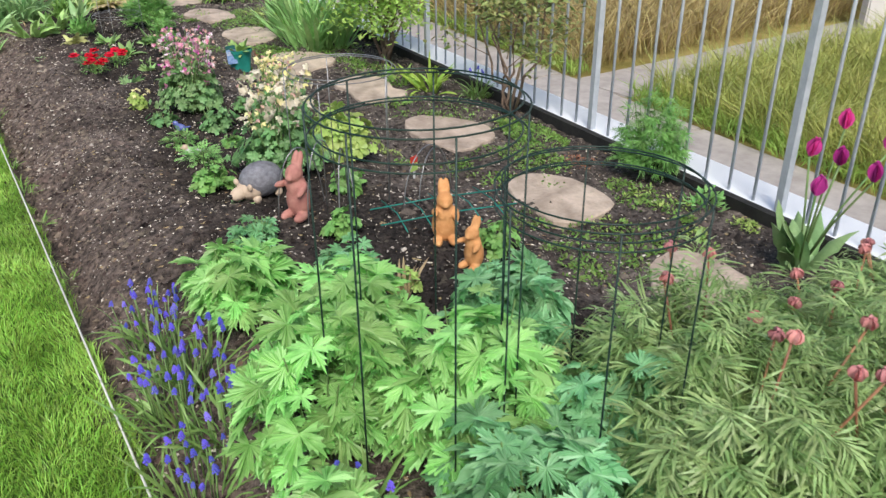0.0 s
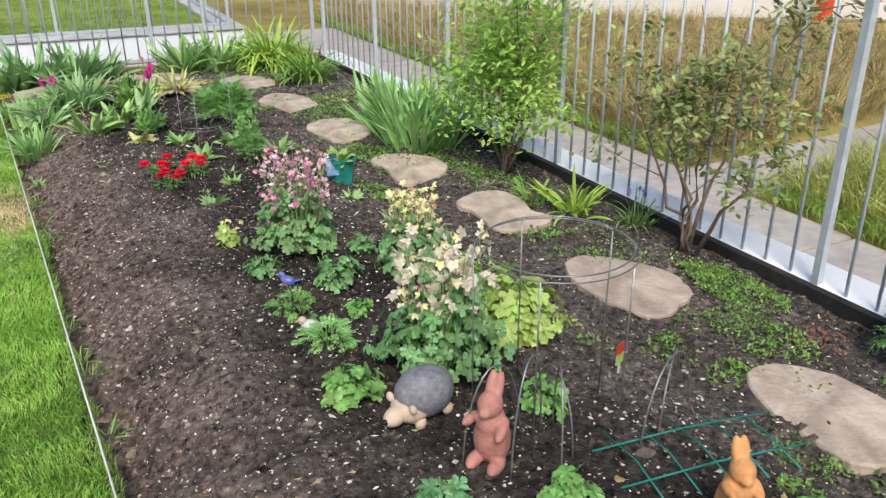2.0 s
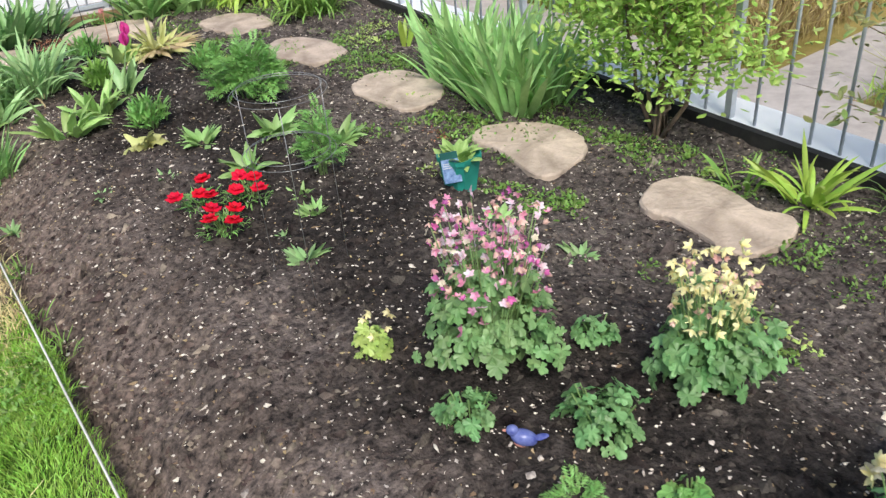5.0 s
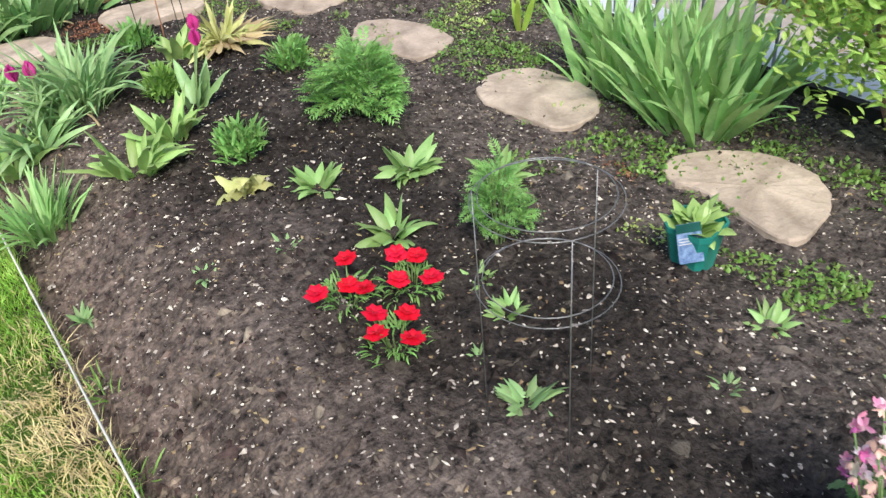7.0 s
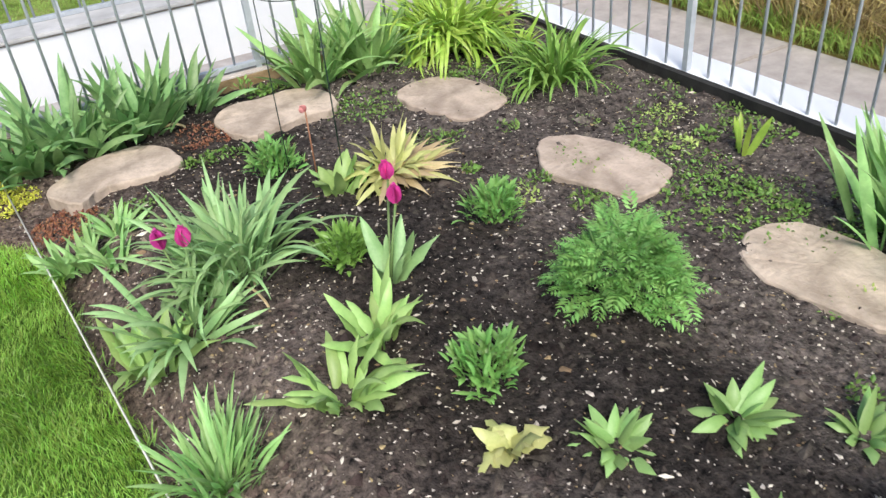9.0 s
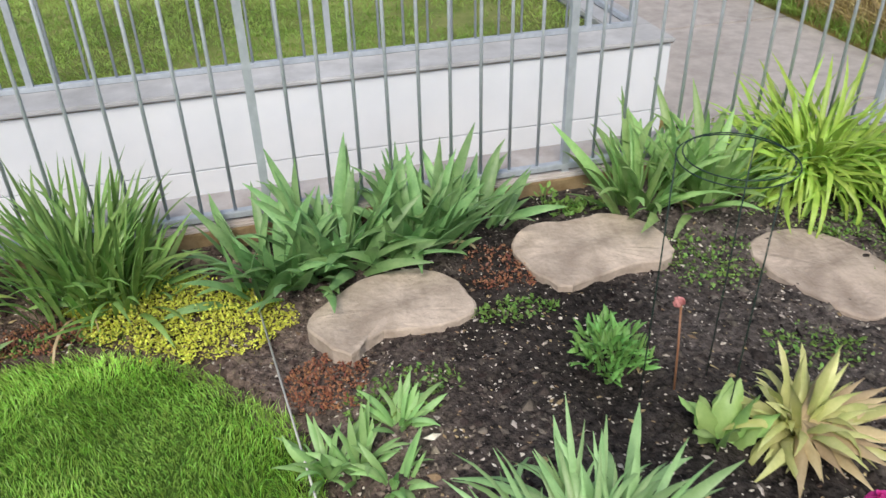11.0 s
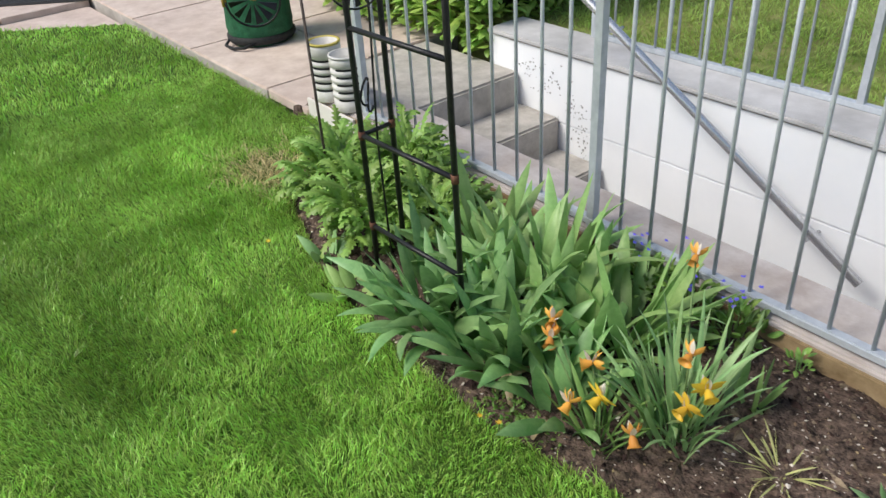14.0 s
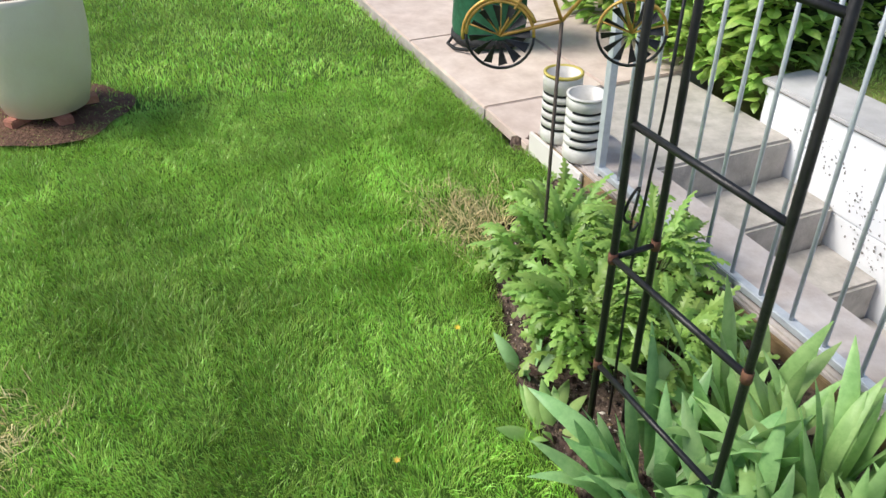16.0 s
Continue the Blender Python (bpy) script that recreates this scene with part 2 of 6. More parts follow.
F_MAG = leaf("magenta petal", (0.42, 0.01, 0.2), (0.62, 0.04, 0.32), thru=0.2)
F_BLUE = leaf("violet blue petal", (0.05, 0.04, 0.5), (0.14, 0.12, 0.75), thru=0.15)
F_ORG = leaf("orange petal", (0.66, 0.25, 0.015), (0.66, 0.37, 0.05), thru=0.25)
F_GOLD = leaf("golden petal", (0.66, 0.4, 0.005), (0.66, 0.48, 0.015), thru=0.25)
F_SALM = leaf("salmon orange petal", (0.74, 0.2, 0.11), (0.86, 0.37, 0.25), thru=0.25)
F_BUD = leaf("pink peony bud", (0.42, 0.13, 0.14), (0.58, 0.27, 0.25), thru=0.1)
M_TERRA = mat("orange terracotta", (0.55, 0.22, 0.08), (0.72, 0.36, 0.16), 25.0, 0.75, 0.3, 120.0)
M_PINKT = mat("pinkish painted clay", (0.42, 0.16, 0.13), (0.6, 0.3, 0.24), 18.0, 0.7, 0.3, 120.0)
M_SPINE = mat("grey quill texture", (0.13, 0.13, 0.15), (0.27, 0.27, 0.3), 60.0, 0.6, 0.6, 200.0, dist=0.006)
M_FACE = mat("beige painted face", (0.5, 0.36, 0.27), (0.66, 0.52, 0.4), 20.0, 0.7, 0.2, 120.0)
M_BLUEC = mat("glossy blue ceramic", (0.04, 0.06, 0.25), (0.2, 0.25, 0.5), 30.0, 0.2, 0.0)
M_WHITEC = mat("white ceramic", (0.5, 0.5, 0.52), (0.75, 0.74, 0.72), 30.0, 0.25, 0.0)
M_POTG = mat("green plastic pot", (0.015, 0.19, 0.15), (0.03, 0.28, 0.22), 12.0, 0.4, 0.05, 60.0)
M_TAG = mat("printed plant tag", (0.04, 0.1, 0.3), (0.35, 0.5, 0.75), 60.0, 0.35, 0.0)
M_TAGT = mat("dark tag header", (0.008, 0.07, 0.06), (0.02, 0.11, 0.1), 30.0, 0.35, 0.0)
M_BAG = mat("dark green bag fabric", (0.008, 0.07, 0.03), (0.02, 0.13, 0.06), 25.0, 0.7, 0.5, 40.0)
M_BUCKET = mat("cloudy plastic", (0.55, 0.53, 0.49), (0.72, 0.71, 0.69), 12.0, 0.45, 0.1, 50.0)
M_PLANTER = mat("cream stoneware", (0.85, 0.76, 0.6), (0.9, 0.83, 0.7), 5.0, 0.6, 0.15, 40.0, big=0.06)
M_BRICK = mat("red brick foot", (0.4, 0.17, 0.11), (0.58, 0.3, 0.22), 30.0, 0.9, 0.4, 90.0)
M_GOLDP = mat("gold painted wire", (0.5, 0.28, 0.06), (0.7, 0.45, 0.14), 30.0, 0.4, 0.0, metal=0.4)
M_MULCH = mat("bark mulch", (0.07, 0.035, 0.022), (0.2, 0.11, 0.07), 45.0, 0.95, 1.0, 70.0, dist=0.02)
M_RUBBER = mat("black rubber mat", (0.012, 0.012, 0.013), (0.03, 0.03, 0.032), 50.0, 0.8, 0.4, 90.0)
M_DRAIN = mat("black felt", (0.01, 0.012, 0.012), (0.03, 0.03, 0.03), 40.0, 0.8, 0.4, 80.0)
M_HOUSE = mat("pale render facade", (0.7, 0.66, 0.62), (0.8, 0.77, 0.73), 2.0, 0.85, 0.1, 30.0, big=0.05)
M_REDP = mat("red painted metal", (0.5, 0.03, 0.02), (0.62, 0.06, 0.04), 8.0, 0.5, 0.05)
M_LIDY = mat("yellow stained rim", (0.5, 0.42, 0.06), (0.65, 0.56, 0.16), 20.0, 0.6, 0.1)

rng = random.Random(7)


# ---------- geometry helpers ----------
def empty(name, x, y, z=0.0, rz=0.0, label="", category="", group="", kind=""):
    e = new(name)
    e.matrix_world = pose(x, y, z, 0, 0, rz)
    return tagged(e, label, category, group, kind)


def mesh_of(name, verts, faces, mats, smooth=False, slots=None):
    me = bpy.data.meshes.new(name)
    me.from_pydata([tuple(v) for v in verts], [], [tuple(f) for f in faces])
    for m in (mats if isinstance(mats, (list, tuple)) else [mats]):
        me.materials.append(m)
    if slots is not None:
        me.polygons.foreach_set("material_index", slots)
    if smooth:
        me.polygons.foreach_set("use_smooth", [True] * len(me.polygons))
    me.update()
    return me


def put(name, me, parent=None, m=None, label="", category="", group="", kind=""):
    ob = new(name, me)
    if parent is not None:
        ob.parent = parent
    if m is not None:
        ob.matrix_basis = m
    return tagged(ob, label, category, group, kind)


def part(name, bm, material, parent=None, label="", m=None, smooth=False, **tags):
    me = bpy.data.meshes.new(name)
    bm.to_mesh(me)
    bm.free()
    me.materials.append(material)
    if smooth:
        me.polygons.foreach_set("use_smooth", [True] * len(me.polygons))
    return put(name, me, parent, m, label, **tags)


def box(x0, y0, z0, x1, y1, z1, bevel=0.0, bm=None):
    bm = bm or bmesh.new()
    r = bmesh.ops.create_cube(bm, size=1.0)
    for v in r["verts"]:
        v.co = Vector((x0 + (v.co.x + 0.5) * (x1 - x0), y0 + (v.co.y + 0.5) * (y1 - y0), z0 + (v.co.z + 0.5) * (z1 - z0)))
    if bevel:
        bmesh.ops.bevel(bm, geom=list({e for v in r["verts"] for e in v.link_edges}), offset=bevel, segments=2, affect="EDGES")
    return bm


def tube_data(points, r, sides=6, r_end=None):
    """Verts and faces of a tube along points."""
    pts = [Vector(p) for p in points]
    r_end = r if r_end is None else r_end
    V, Fc = [], []
    up = Vector((0, 0, 1))
    for i, p in enumerate(pts):
        d = (pts[min(i + 1, len(pts) - 1)] - pts[max(i - 1, 0)]).normalized()
        a = d.cross(up)
        if a.length < 0.05:
            a = d.cross(Vector((0, 1, 0)))
        a.normalize()
        b = d.cross(a).normalized()
        rr = r + (r_end - r) * i / (len(pts) - 1)
        for k in range(sides):
            t = 2 * math.pi * k / sides
            V.append(p + a * (rr * math.cos(t)) + b * (rr * math.sin(t)))
    for i in range(len(pts) - 1):
        for k in range(sides):
            k2 = (k + 1) % sides
            Fc.append((i * sides + k, i * sides + k2, (i + 1) * sides + k2, (i + 1) * sides + k))
    Fc.append(tuple(range(sides))[::-1])
    Fc.append(tuple((len(pts) - 1) * sides + k for k in range(sides)))
    return V, Fc


def tube(name, points, r, material, parent=None, sides=6, label="", r_end=None, **tags):
    V, Fc = tube_data(points, r, sides, r_end)
    return put(name, mesh_of(name, V, Fc, material, sides > 4), parent, None, label, **tags)


def lathe(profile, sides=24, cap=True):
    """Verts and faces of a turned shape from (radius, z) pairs."""
    V, Fc = [], []
    for r, z in profile:
        for k in range(sides):
            t = 2 * math.pi * k / sides
            V.append((r * math.cos(t), r * math.sin(t), z))
    for i in range(len(profile) - 1):
        for k in range(sides):
            k2 = (k + 1) % sides
            Fc.append((i * sides + k, i * sides + k2, (i + 1) * sides + k2, (i + 1) * sides + k))
    if cap:
        Fc.append(tuple(range(sides))[::-1])
    return V, Fc


def vnoise(x, y, freq, seed=0):
    """Smooth lattice noise from 0 to 1 over arrays."""
    x, y = np.asarray(x) * freq + 1000.3, np.asarray(y) * freq + 1000.7
    xi, yi = np.floor(x).astype(np.int64), np.floor(y).astype(np.int64)
    u, v = x - xi, y - yi
    u, v = u * u * (3 - 2 * u), v * v * (3 - 2 * v)

    def hsh(a, b):
        k = (a * 374761393 + b * 668265263 + seed * 974634777) & 0xFFFFFFFF
        k = ((k ^ (k >> 13)) * 1274126177) & 0xFFFFFFFF
        return ((k ^ (k >> 16)) & 0xFFFF) / 65535.0
    return (hsh(xi, yi) * (1 - u) + hsh(xi + 1, yi) * u) * (1 - v) + (hsh(xi, yi + 1) * (1 - u) + hsh(xi + 1, yi + 1) * u) * v


def sstep(a, b, x):
    t = np.clip((x - a) / (b - a), 0, 1)
    return t * t * (3 - 2 * t)


# ---------- plan ----------
def string_x(y):
    return 0.48 - 0.0905 * y


def fence_x(y):
    return 2.69 - 0.027 * y


EDGE_X = [-4.25, -3.97, -3.8, -3.44, -3.09, -2.78, -2.35, -2.08, -1.67, -1.265, -0.99, -0.64, -0.4, -0.24, -0.12]
EDGE_Y = [7.16, 7.14, 6.86, 6.61, 6.5, 6.455, 6.42, 6.44, 6.5, 6.656, 6.708, 6.711, 6.61, 6.486, 6.3]


def in_lawn(x, y):
    x, y = np.asarray(x, float), np.asarray(y, float)
    wob = 0.03 * (vnoise(x, y, 9.0, 3) - 0.5)
    edge = np.where(x < -4.25, 7.1, np.interp(x, EDGE_X, EDGE_Y)) + wob
    left = -6.42 - (7.1 - y) * 0.85
    return (x < string_x(y) + 0.015 + wob) & ((y < edge) | ((x > -0.12) & (y < 6.3))) & (x > left)


def ground(x, y):
    """Height of the ground inside the fences."""
    x, y = np.asarray(x, float), np.asarray(y, float)
    u = x - string_x(y)
    mound = 0.125 * sstep(0.02, 0.42, u) * (1 - 0.75 * sstep(1.0, 1.55, u)) * (1 - 0.7 * sstep(5.6, 6.5, y))
    mound = mound - 0.028 * sstep(1.85, 2.2, u) * (1 - sstep(5.6, 6.5, y))
    strip = 0.035 * sstep(6.4, 6.95, y)
    return np.where(u > 0, np.maximum(mound, strip * sstep(0, 0.1, u)), strip * (~in_lawn(x, y)))


def gz(x, y):
    return float(ground(x, y))


# ---------- leaf shapes ----------
def strap(L, W, droop, seg=6, fold=0.18, tip=0.45, lean=0.0, wave=0.0):
    """A strap leaf from the origin up, bending over towards +x."""
    V, Fc = [], []
    x = z = 0.0
    for i in range(seg + 1):
        s = i / seg
        a = radians(lean + droop * s ** 1.6)
        if i:
            x += math.sin(a) * L / seg
            z += math.cos(a) * L / seg
        w = W * 0.5 * (0.62 + 0.38 * min(1, s * 3)) * (1 if s < 1 - tip else max(0.02, math.cos((s - 1 + tip) / tip * math.pi / 2)) ** 0.8)
        f = fold * w * 2
        nx, nz = math.cos(a), -math.sin(a)
        wv = wave * w * math.sin(s * 13)
        V += [(x - nx * 0 + nx * (f + wv), -w, z + nz * (f + wv)), (x, 0, z), (x + nx * (f - wv), w, z + nz * (f - wv))]
    for i in range(seg):
        a = i * 3
        Fc += [(a, a + 3, a + 4, a + 1), (a + 1, a + 4, a + 5, a + 2)]
    return np.array(V), Fc


def ovate(L, W, droop=30, seg=4, fold=0.15, petiole=0.0):
    V, Fc = strap(L, W, droop, seg, fold, 0.6)
    for i in range(seg + 1):
        s = i / seg
        k = max(0.06, math.sin(math.pi * min(1, s * 0.93 + 0.05)) ** 0.8)
        mid = V[i * 3 + 1].copy()
        for j in (0, 2):
            d = V[i * 3 + j] - mid
            n = np.linalg.norm(d)
            V[i * 3 + j] = mid + d / (n + 1e-9) * W * 0.5 * k
    return V, Fc


def palmate(R, lobes=7, cut=0.75, teeth=True, spread=150, cup=0.15, width=0.86):
    """A palmately cut leaf lying in xy, stalk at the origin, pointing to +x."""
    pts = []
    n = lobes
    for i in range(n):
        a = radians(-spread + 2 * spread * i / (n - 1))
        r = R * (1.0 - 0.32 * abs(i - (n - 1) / 2) / ((n - 1) / 2))
        da = radians(2 * spread / (n - 1)) * 0.5
        if teeth:
            pts += [(a - da, r * (1 - cut)), (a - da * 0.8, r * 0.55), (a - da * 0.76, r * 0.74), (a - da * 0.45, r * 0.66), (a - da * 0.36, r * 0.86), (a - da * 0.17, r * 0.8), (a, r * 1.08), (a + da * 0.17, r * 0.8), (a + da * 0.36, r * 0.86), (a + da * 0.45, r * 0.66), (a + da * 0.76, r * 0.74), (a + da * 0.8, r * 0.55)]
        else:
            pts += [(a - da, r * (1 - cut)), (a - da * 0.7, r * 0.8), (a - da * 0.35, r * 0.97), (a, r * 0.92), (a + da * 0.35, r * 0.97), (a + da * 0.7, r * 0.8)]
    pts.append((radians(spread) + 0.1, R * 0.2))
    V = [(0, 0, 0)] + [(r * math.cos(a), r * math.sin(a), cup * r * (1 - 1.9 * (r / R) ** 2) + 0.05 * R * math.sin(a * 5)) for a, r in pts]
    return np.array(V), [(0, i, i + 1) for i in range(1, len(V) - 1)]


def pinnate(L, n=7, leaflet=0.35, w=0.22, droop=50):
    """A feather-cut leaf: a bending midrib with pairs of narrow leaflets."""
    V, Fc = [], []
    x = z = 0.0
    for i in range(n):
        s = i / (n - 1)
        a = radians(15 + droop * s)
        nx, nz = x + math.sin(a) * L / n, z + math.cos(a) * L / n
        b = len(V)
        V += [(x, -0.004, z), (x, 0.004, z), (nx, 0.0, nz)]
        Fc.append((b, b + 1, b + 2))
        ll = L * leaflet * math.sin(math.pi * (0.18 + 0.75 * s))
        for sg in (-1, 1):
            b = len(V)
            dx, dz = math.sin(a), math.cos(a)
            t = (x + dx * ll * 0.75, sg * ll * 0.8, z + dz * ll * 0.75 - ll * 0.15)
            m1 = (x + dx * ll * 0.15, sg * ll * 0.5, z + dz * ll * 0.15)
            m2 = (x + dx * ll * (0.3 + w * 1.4), sg * ll * 0.35, z + dz * ll * (0.3 + w * 1.4))
            V += [(x, 0, z), m1, t, m2]
            Fc.append((b, b + 1, b + 2, b + 3))
        x, z = nx, nz
    b = len(V)
    V += [(x, -L * 0.03, z), (x, L * 0.03, z), (x + L * 0.13, 0, z + L * 0.02)]
    Fc.append((b, b + 1, b + 2))
    return np.array(V), Fc


def lobed(L, W, n=8, droop=80):
    """A long leaf with jagged, deeply toothed edges."""
    V, Fc = [], []
    x = z = 0.0
    for i in range(2 * n + 1):
        s = i / (2 * n)
        a = radians(8 + droop * s ** 1.3)
        x, z = x + math.sin(a) * L / (2 * n), z + math.cos(a) * L / (2 * n)
        w = W * 0.5 * math.sin(math.pi * min(1, 0.12 + 0.86 * s)) ** 0.7 * (1.0 if i % 2 else 0.36)
        f = 0.25 * w
        ax, az = math.sin(a) * w * 0.35 * (i % 2), math.cos(a) * w * 0.35 * (i % 2)
        V += [(x + f * math.cos(a) + ax, -w, z - f * math.sin(a) + az), (x, 0, z), (x + f * math.cos(a) + ax, w, z - f * math.sin(a) + az)]
    for i in range(2 * n):
        b = i * 3
        Fc += [(b, b + 3, b + 4, b + 1), (b + 1, b + 4, b + 5, b + 2)]
    return np.array(V), Fc


def spray(L, n=16, w=0.028, droop=55):
    """A plume of fine needle leaflets fanning out of a bending stalk."""
    V, Fc = [], []
    x = z = 0.0
    for i in range(n):
        s = i / (n - 1)
        a = radians(10 + droop * s)
        x, z = x + math.sin(a) * L * 0.55 / n, z + math.cos(a) * L * 0.55 / n
        ll = L * (0.55 - 0.12 * s)
        yaw = (-1 if i % 2 else 1) * (1.25 - 0.95 * s) + rng.gauss(0, 0.3)
        ll *= rng.uniform(0.65, 1.2)
        el = radians(62 - 40 * s) if i % 3 else radians(rng.uniform(10, 80))
        dx, dy, dz = math.cos(yaw) * math.sin(a + 0.5), math.sin(yaw), math.cos(a + el * 0.6) * 0.7
        k = ll / math.sqrt(dx * dx + dy * dy + dz * dz)
        dx, dy, dz = dx * k, dy * k, dz * k
        b = len(V)
        px, py = -dy / ll * L * w, dx / ll * L * w
        V += [(x, 0, z), (x + dx * 0.45 + px, dy * 0.45 + py, z + dz * 0.5), (x + dx, dy, z + dz * 0.8 - ll * 0.16), (x + dx * 0.45 - px, dy * 0.45 - py, z + dz * 0.5)]
        Fc.append((b, b + 1, b + 2, b + 3))
    return np.array(V), Fc


def joined(name, items, material, parent=None, kind="", label="", smooth=False, **tags):
    """One mesh of many placed copies of small shapes; items are (verts, faces, matrix)."""
    Vs, Fs, o = [], [], 0
    for V, Fc, m in items:
        A = np.array(m)
        Vs.append(V @ A[:3, :3].T + A[:3, 3])
        Fs += [tuple(i + o for i in f) for f in Fc]
        o += len(V)
    return put(name, mesh_of(name, np.concatenate(Vs), Fs, material, smooth), parent, None, label, kind=kind, **tags)


def xf(x, y, z, yaw, tilt=0.0, roll=0.0, s=1.0):
    """Turn by roll about x, tilt over towards +x, yaw about z, then move."""
    return Matrix.Translation((x, y, z)) @ Euler((0, 0, yaw)).to_matrix().to_4x4() @ Euler((0, tilt, 0)).to_matrix().to_4x4() @ Euler((roll, 0, 0)).to_matrix().to_4x4() @ Matrix.Scale(s, 4)


LIB = {}


def leaf_meshes(key, material, variants):
    k = (key, material.name)
    if k not in LIB:
        LIB[k] = [mesh_of("leaf", V, Fc, material, True) for V, Fc in variants]
    return LIB[k]


# ---------- plants ----------
def strap_plant(name, x, y, n, L, W, tilt, droop, material, label, category, radius=0.05, group="", fan=False, wave=0.0, fold=0.18, tip=0.45, rz=None, dead=0, lying=0.0):
    """A clump of strap leaves, each its own leaf."""
    e = empty(name, x, y, gz(x, y) - 0.01, 0, label, category, group)
    key = (round(L, 2), round(W, 3), droop, wave, tip)
    vs = leaf_meshes(key, material, [strap(L * k, W, d, 7, fold, tip, 0, wave) for k, d in ((1.0, droop), (0.85, droop * 0.6), (0.95, droop * 1.5), (0.7, droop * 0.9), (1.05, droop * 0.35))])
    ds = leaf_meshes(key + ("dead",), L_DRY, [strap(L * 0.8, W * 0.6, 150, 7, 0.3, 0.6), strap(L * 0.6, W * 0.5, 120, 7, 0.3, 0.6)]) if dead else None
    for i in range(n):
        a = rng.uniform(0, 6.283)
        if fan:
            a = radians(rz or 0) + rng.choice((0, math.pi)) + rng.gauss(0, 0.35)
        r = radius * math.sqrt(rng.random())
        t = radians(rng.uniform(*tilt)) * (0.45 + 0.55 * r / radius if radius > 0.08 else 1)
        px, py = r * math.cos(a + rng.gauss(0, 0.6)), r * math.sin(a + rng.gauss(0, 0.6))
        put("leaf", rng.choice(vs), e, xf(px, py, 0, a, t, rng.gauss(0, 0.16), rng.uniform(0.7, 1.1)) @ Matrix.Rotation(rng.gauss(0, 0.55), 4, "Z"))
    for i in range(dead):
        a = rng.uniform(0, 6.283)
        put("withered_leaf", rng.choice(ds), e, xf(0.6 * radius * math.cos(a), 0.6 * radius * math.sin(a), 0, a, radians(rng.uniform(40, 70)), 0, rng.uniform(0.7, 1.1)), "withered tan leaf")
    return e


def dome_leaves(radius, height, n, protos, size, inner=0.35, up=0.5, zmin=0.12, lop=0.0):
    """Placed leaves over a rough dome, for a bushy plant."""
    out = []
    for i in range(n):
        a, u = rng.uniform(0, 6.283), rng.random() ** 0.75
        q = rng.uniform(inner, 1.0) ** 0.6
        el = math.acos(1 - u * (1 - zmin))
        k = 1 + 0.22 * math.sin(3 * a + lop) + 0.12 * math.sin(7 * a + 2 * lop)
        px, py = radius * k * q * math.sin(el) * math.cos(a), radius * k * q * math.sin(el) * math.sin(a)
        pz = height * (0.1 + 0.9 * q * math.cos(el)) * (1 + 0.12 * math.sin(5 * a))
        V, Fc = rng.choice(protos)
        out.append((V, Fc, xf(px, py, max(0.01, pz), a + rng.gauss(0, 0.5), el * (1 - up) + rng.gauss(0, 0.3), rng.gauss(0, 0.35), size * rng.uniform(0.6, 1.15))))
    return out


def stalks(radius, height, n, r=0.0018):
    out = []
    for i in range(n):
        a, q = rng.uniform(0, 6.283), math.sqrt(rng.random())
        V, Fc = tube_data([(0.3 * radius * q * math.cos(a), 0.3 * radius * q * math.sin(a), -0.01), (0.55 * radius * q * math.cos(a), 0.55 * radius * q * math.sin(a), height * 0.45), (0.8 * radius * q * math.cos(a), 0.8 * radius * q * math.sin(a), height * rng.uniform(0.65, 0.9))], r, 4)
        out.append((np.array([tuple(v) for v in V]), Fc, Matrix()))
    return out


P_PALM = [palmate(1.0, 7, 0.76, True, 140, 0.22), palmate(1.0, 5, 0.74, True, 115, 0.3), palmate(0.9, 7, 0.72, True, 145, 0.12)]
P_COL = [palmate(1.0, 5, 0.42, False, 140, 0.2), palmate(0.85, 3, 0.5, False, 110, 0.25), palmate(1.0, 7, 0.35, False, 150, 0.12)]
P_NEEDLE = [spray(rng.uniform(0.9, 1.15), 14, 0.024, d) for d in (60, 95, 40, 110, 75, 50)]
P_FERN = [pinnate(1.0, 7, 0.36, 0.16, 60), pinnate(1.0, 6, 0.42, 0.13, 80), pinnate(1.1, 8, 0.32, 0.16, 35)]
P_POPPY = [lobed(1.0, 0.36, 6, 100), lobed(1.0, 0.32, 7, 70), lobed(0.9, 0.38, 6, 140), lobed(1.05, 0.3, 7, 45)]
P_OVAL = [ovate(1.0, 0.5, 35, 4), ovate(1.0, 0.42, 60, 4), ovate(0.9, 0.55, 15, 4)]
P_BROADN = [strap(1.0, 0.26, 50, 4, 0.15, 0.55), strap(1.0, 0.22, 25, 4, 0.15, 0.55), strap(0.9, 0.28, 75, 4, 0.15, 0.55)]
P_NARROW = [strap(1.0, 0.16, 70, 4, 0.1, 0.7), strap(1.0, 0.13, 40, 4, 0.1, 0.7), strap(0.9, 0.17, 100, 4, 0.1, 0.7)]


def bush(name, x, y, radius, height, n, protos, size, material, label, category, group="", inner=0.35, up=0.5, stems=10, zmin=0.12, z=None):
    e = empty(name, x, y, gz(x, y) if z is None else z, rng.uniform(0, 360), label, category, group)
    if stems:
        joined("stem_bundle", stalks(radius, height, stems), STEM, e, "stuff")
    joined("foliage", dome_leaves(radius, height, n, protos, size, inner, up, zmin, rng.uniform(0, 6)), material, e, "stuff")
    return e


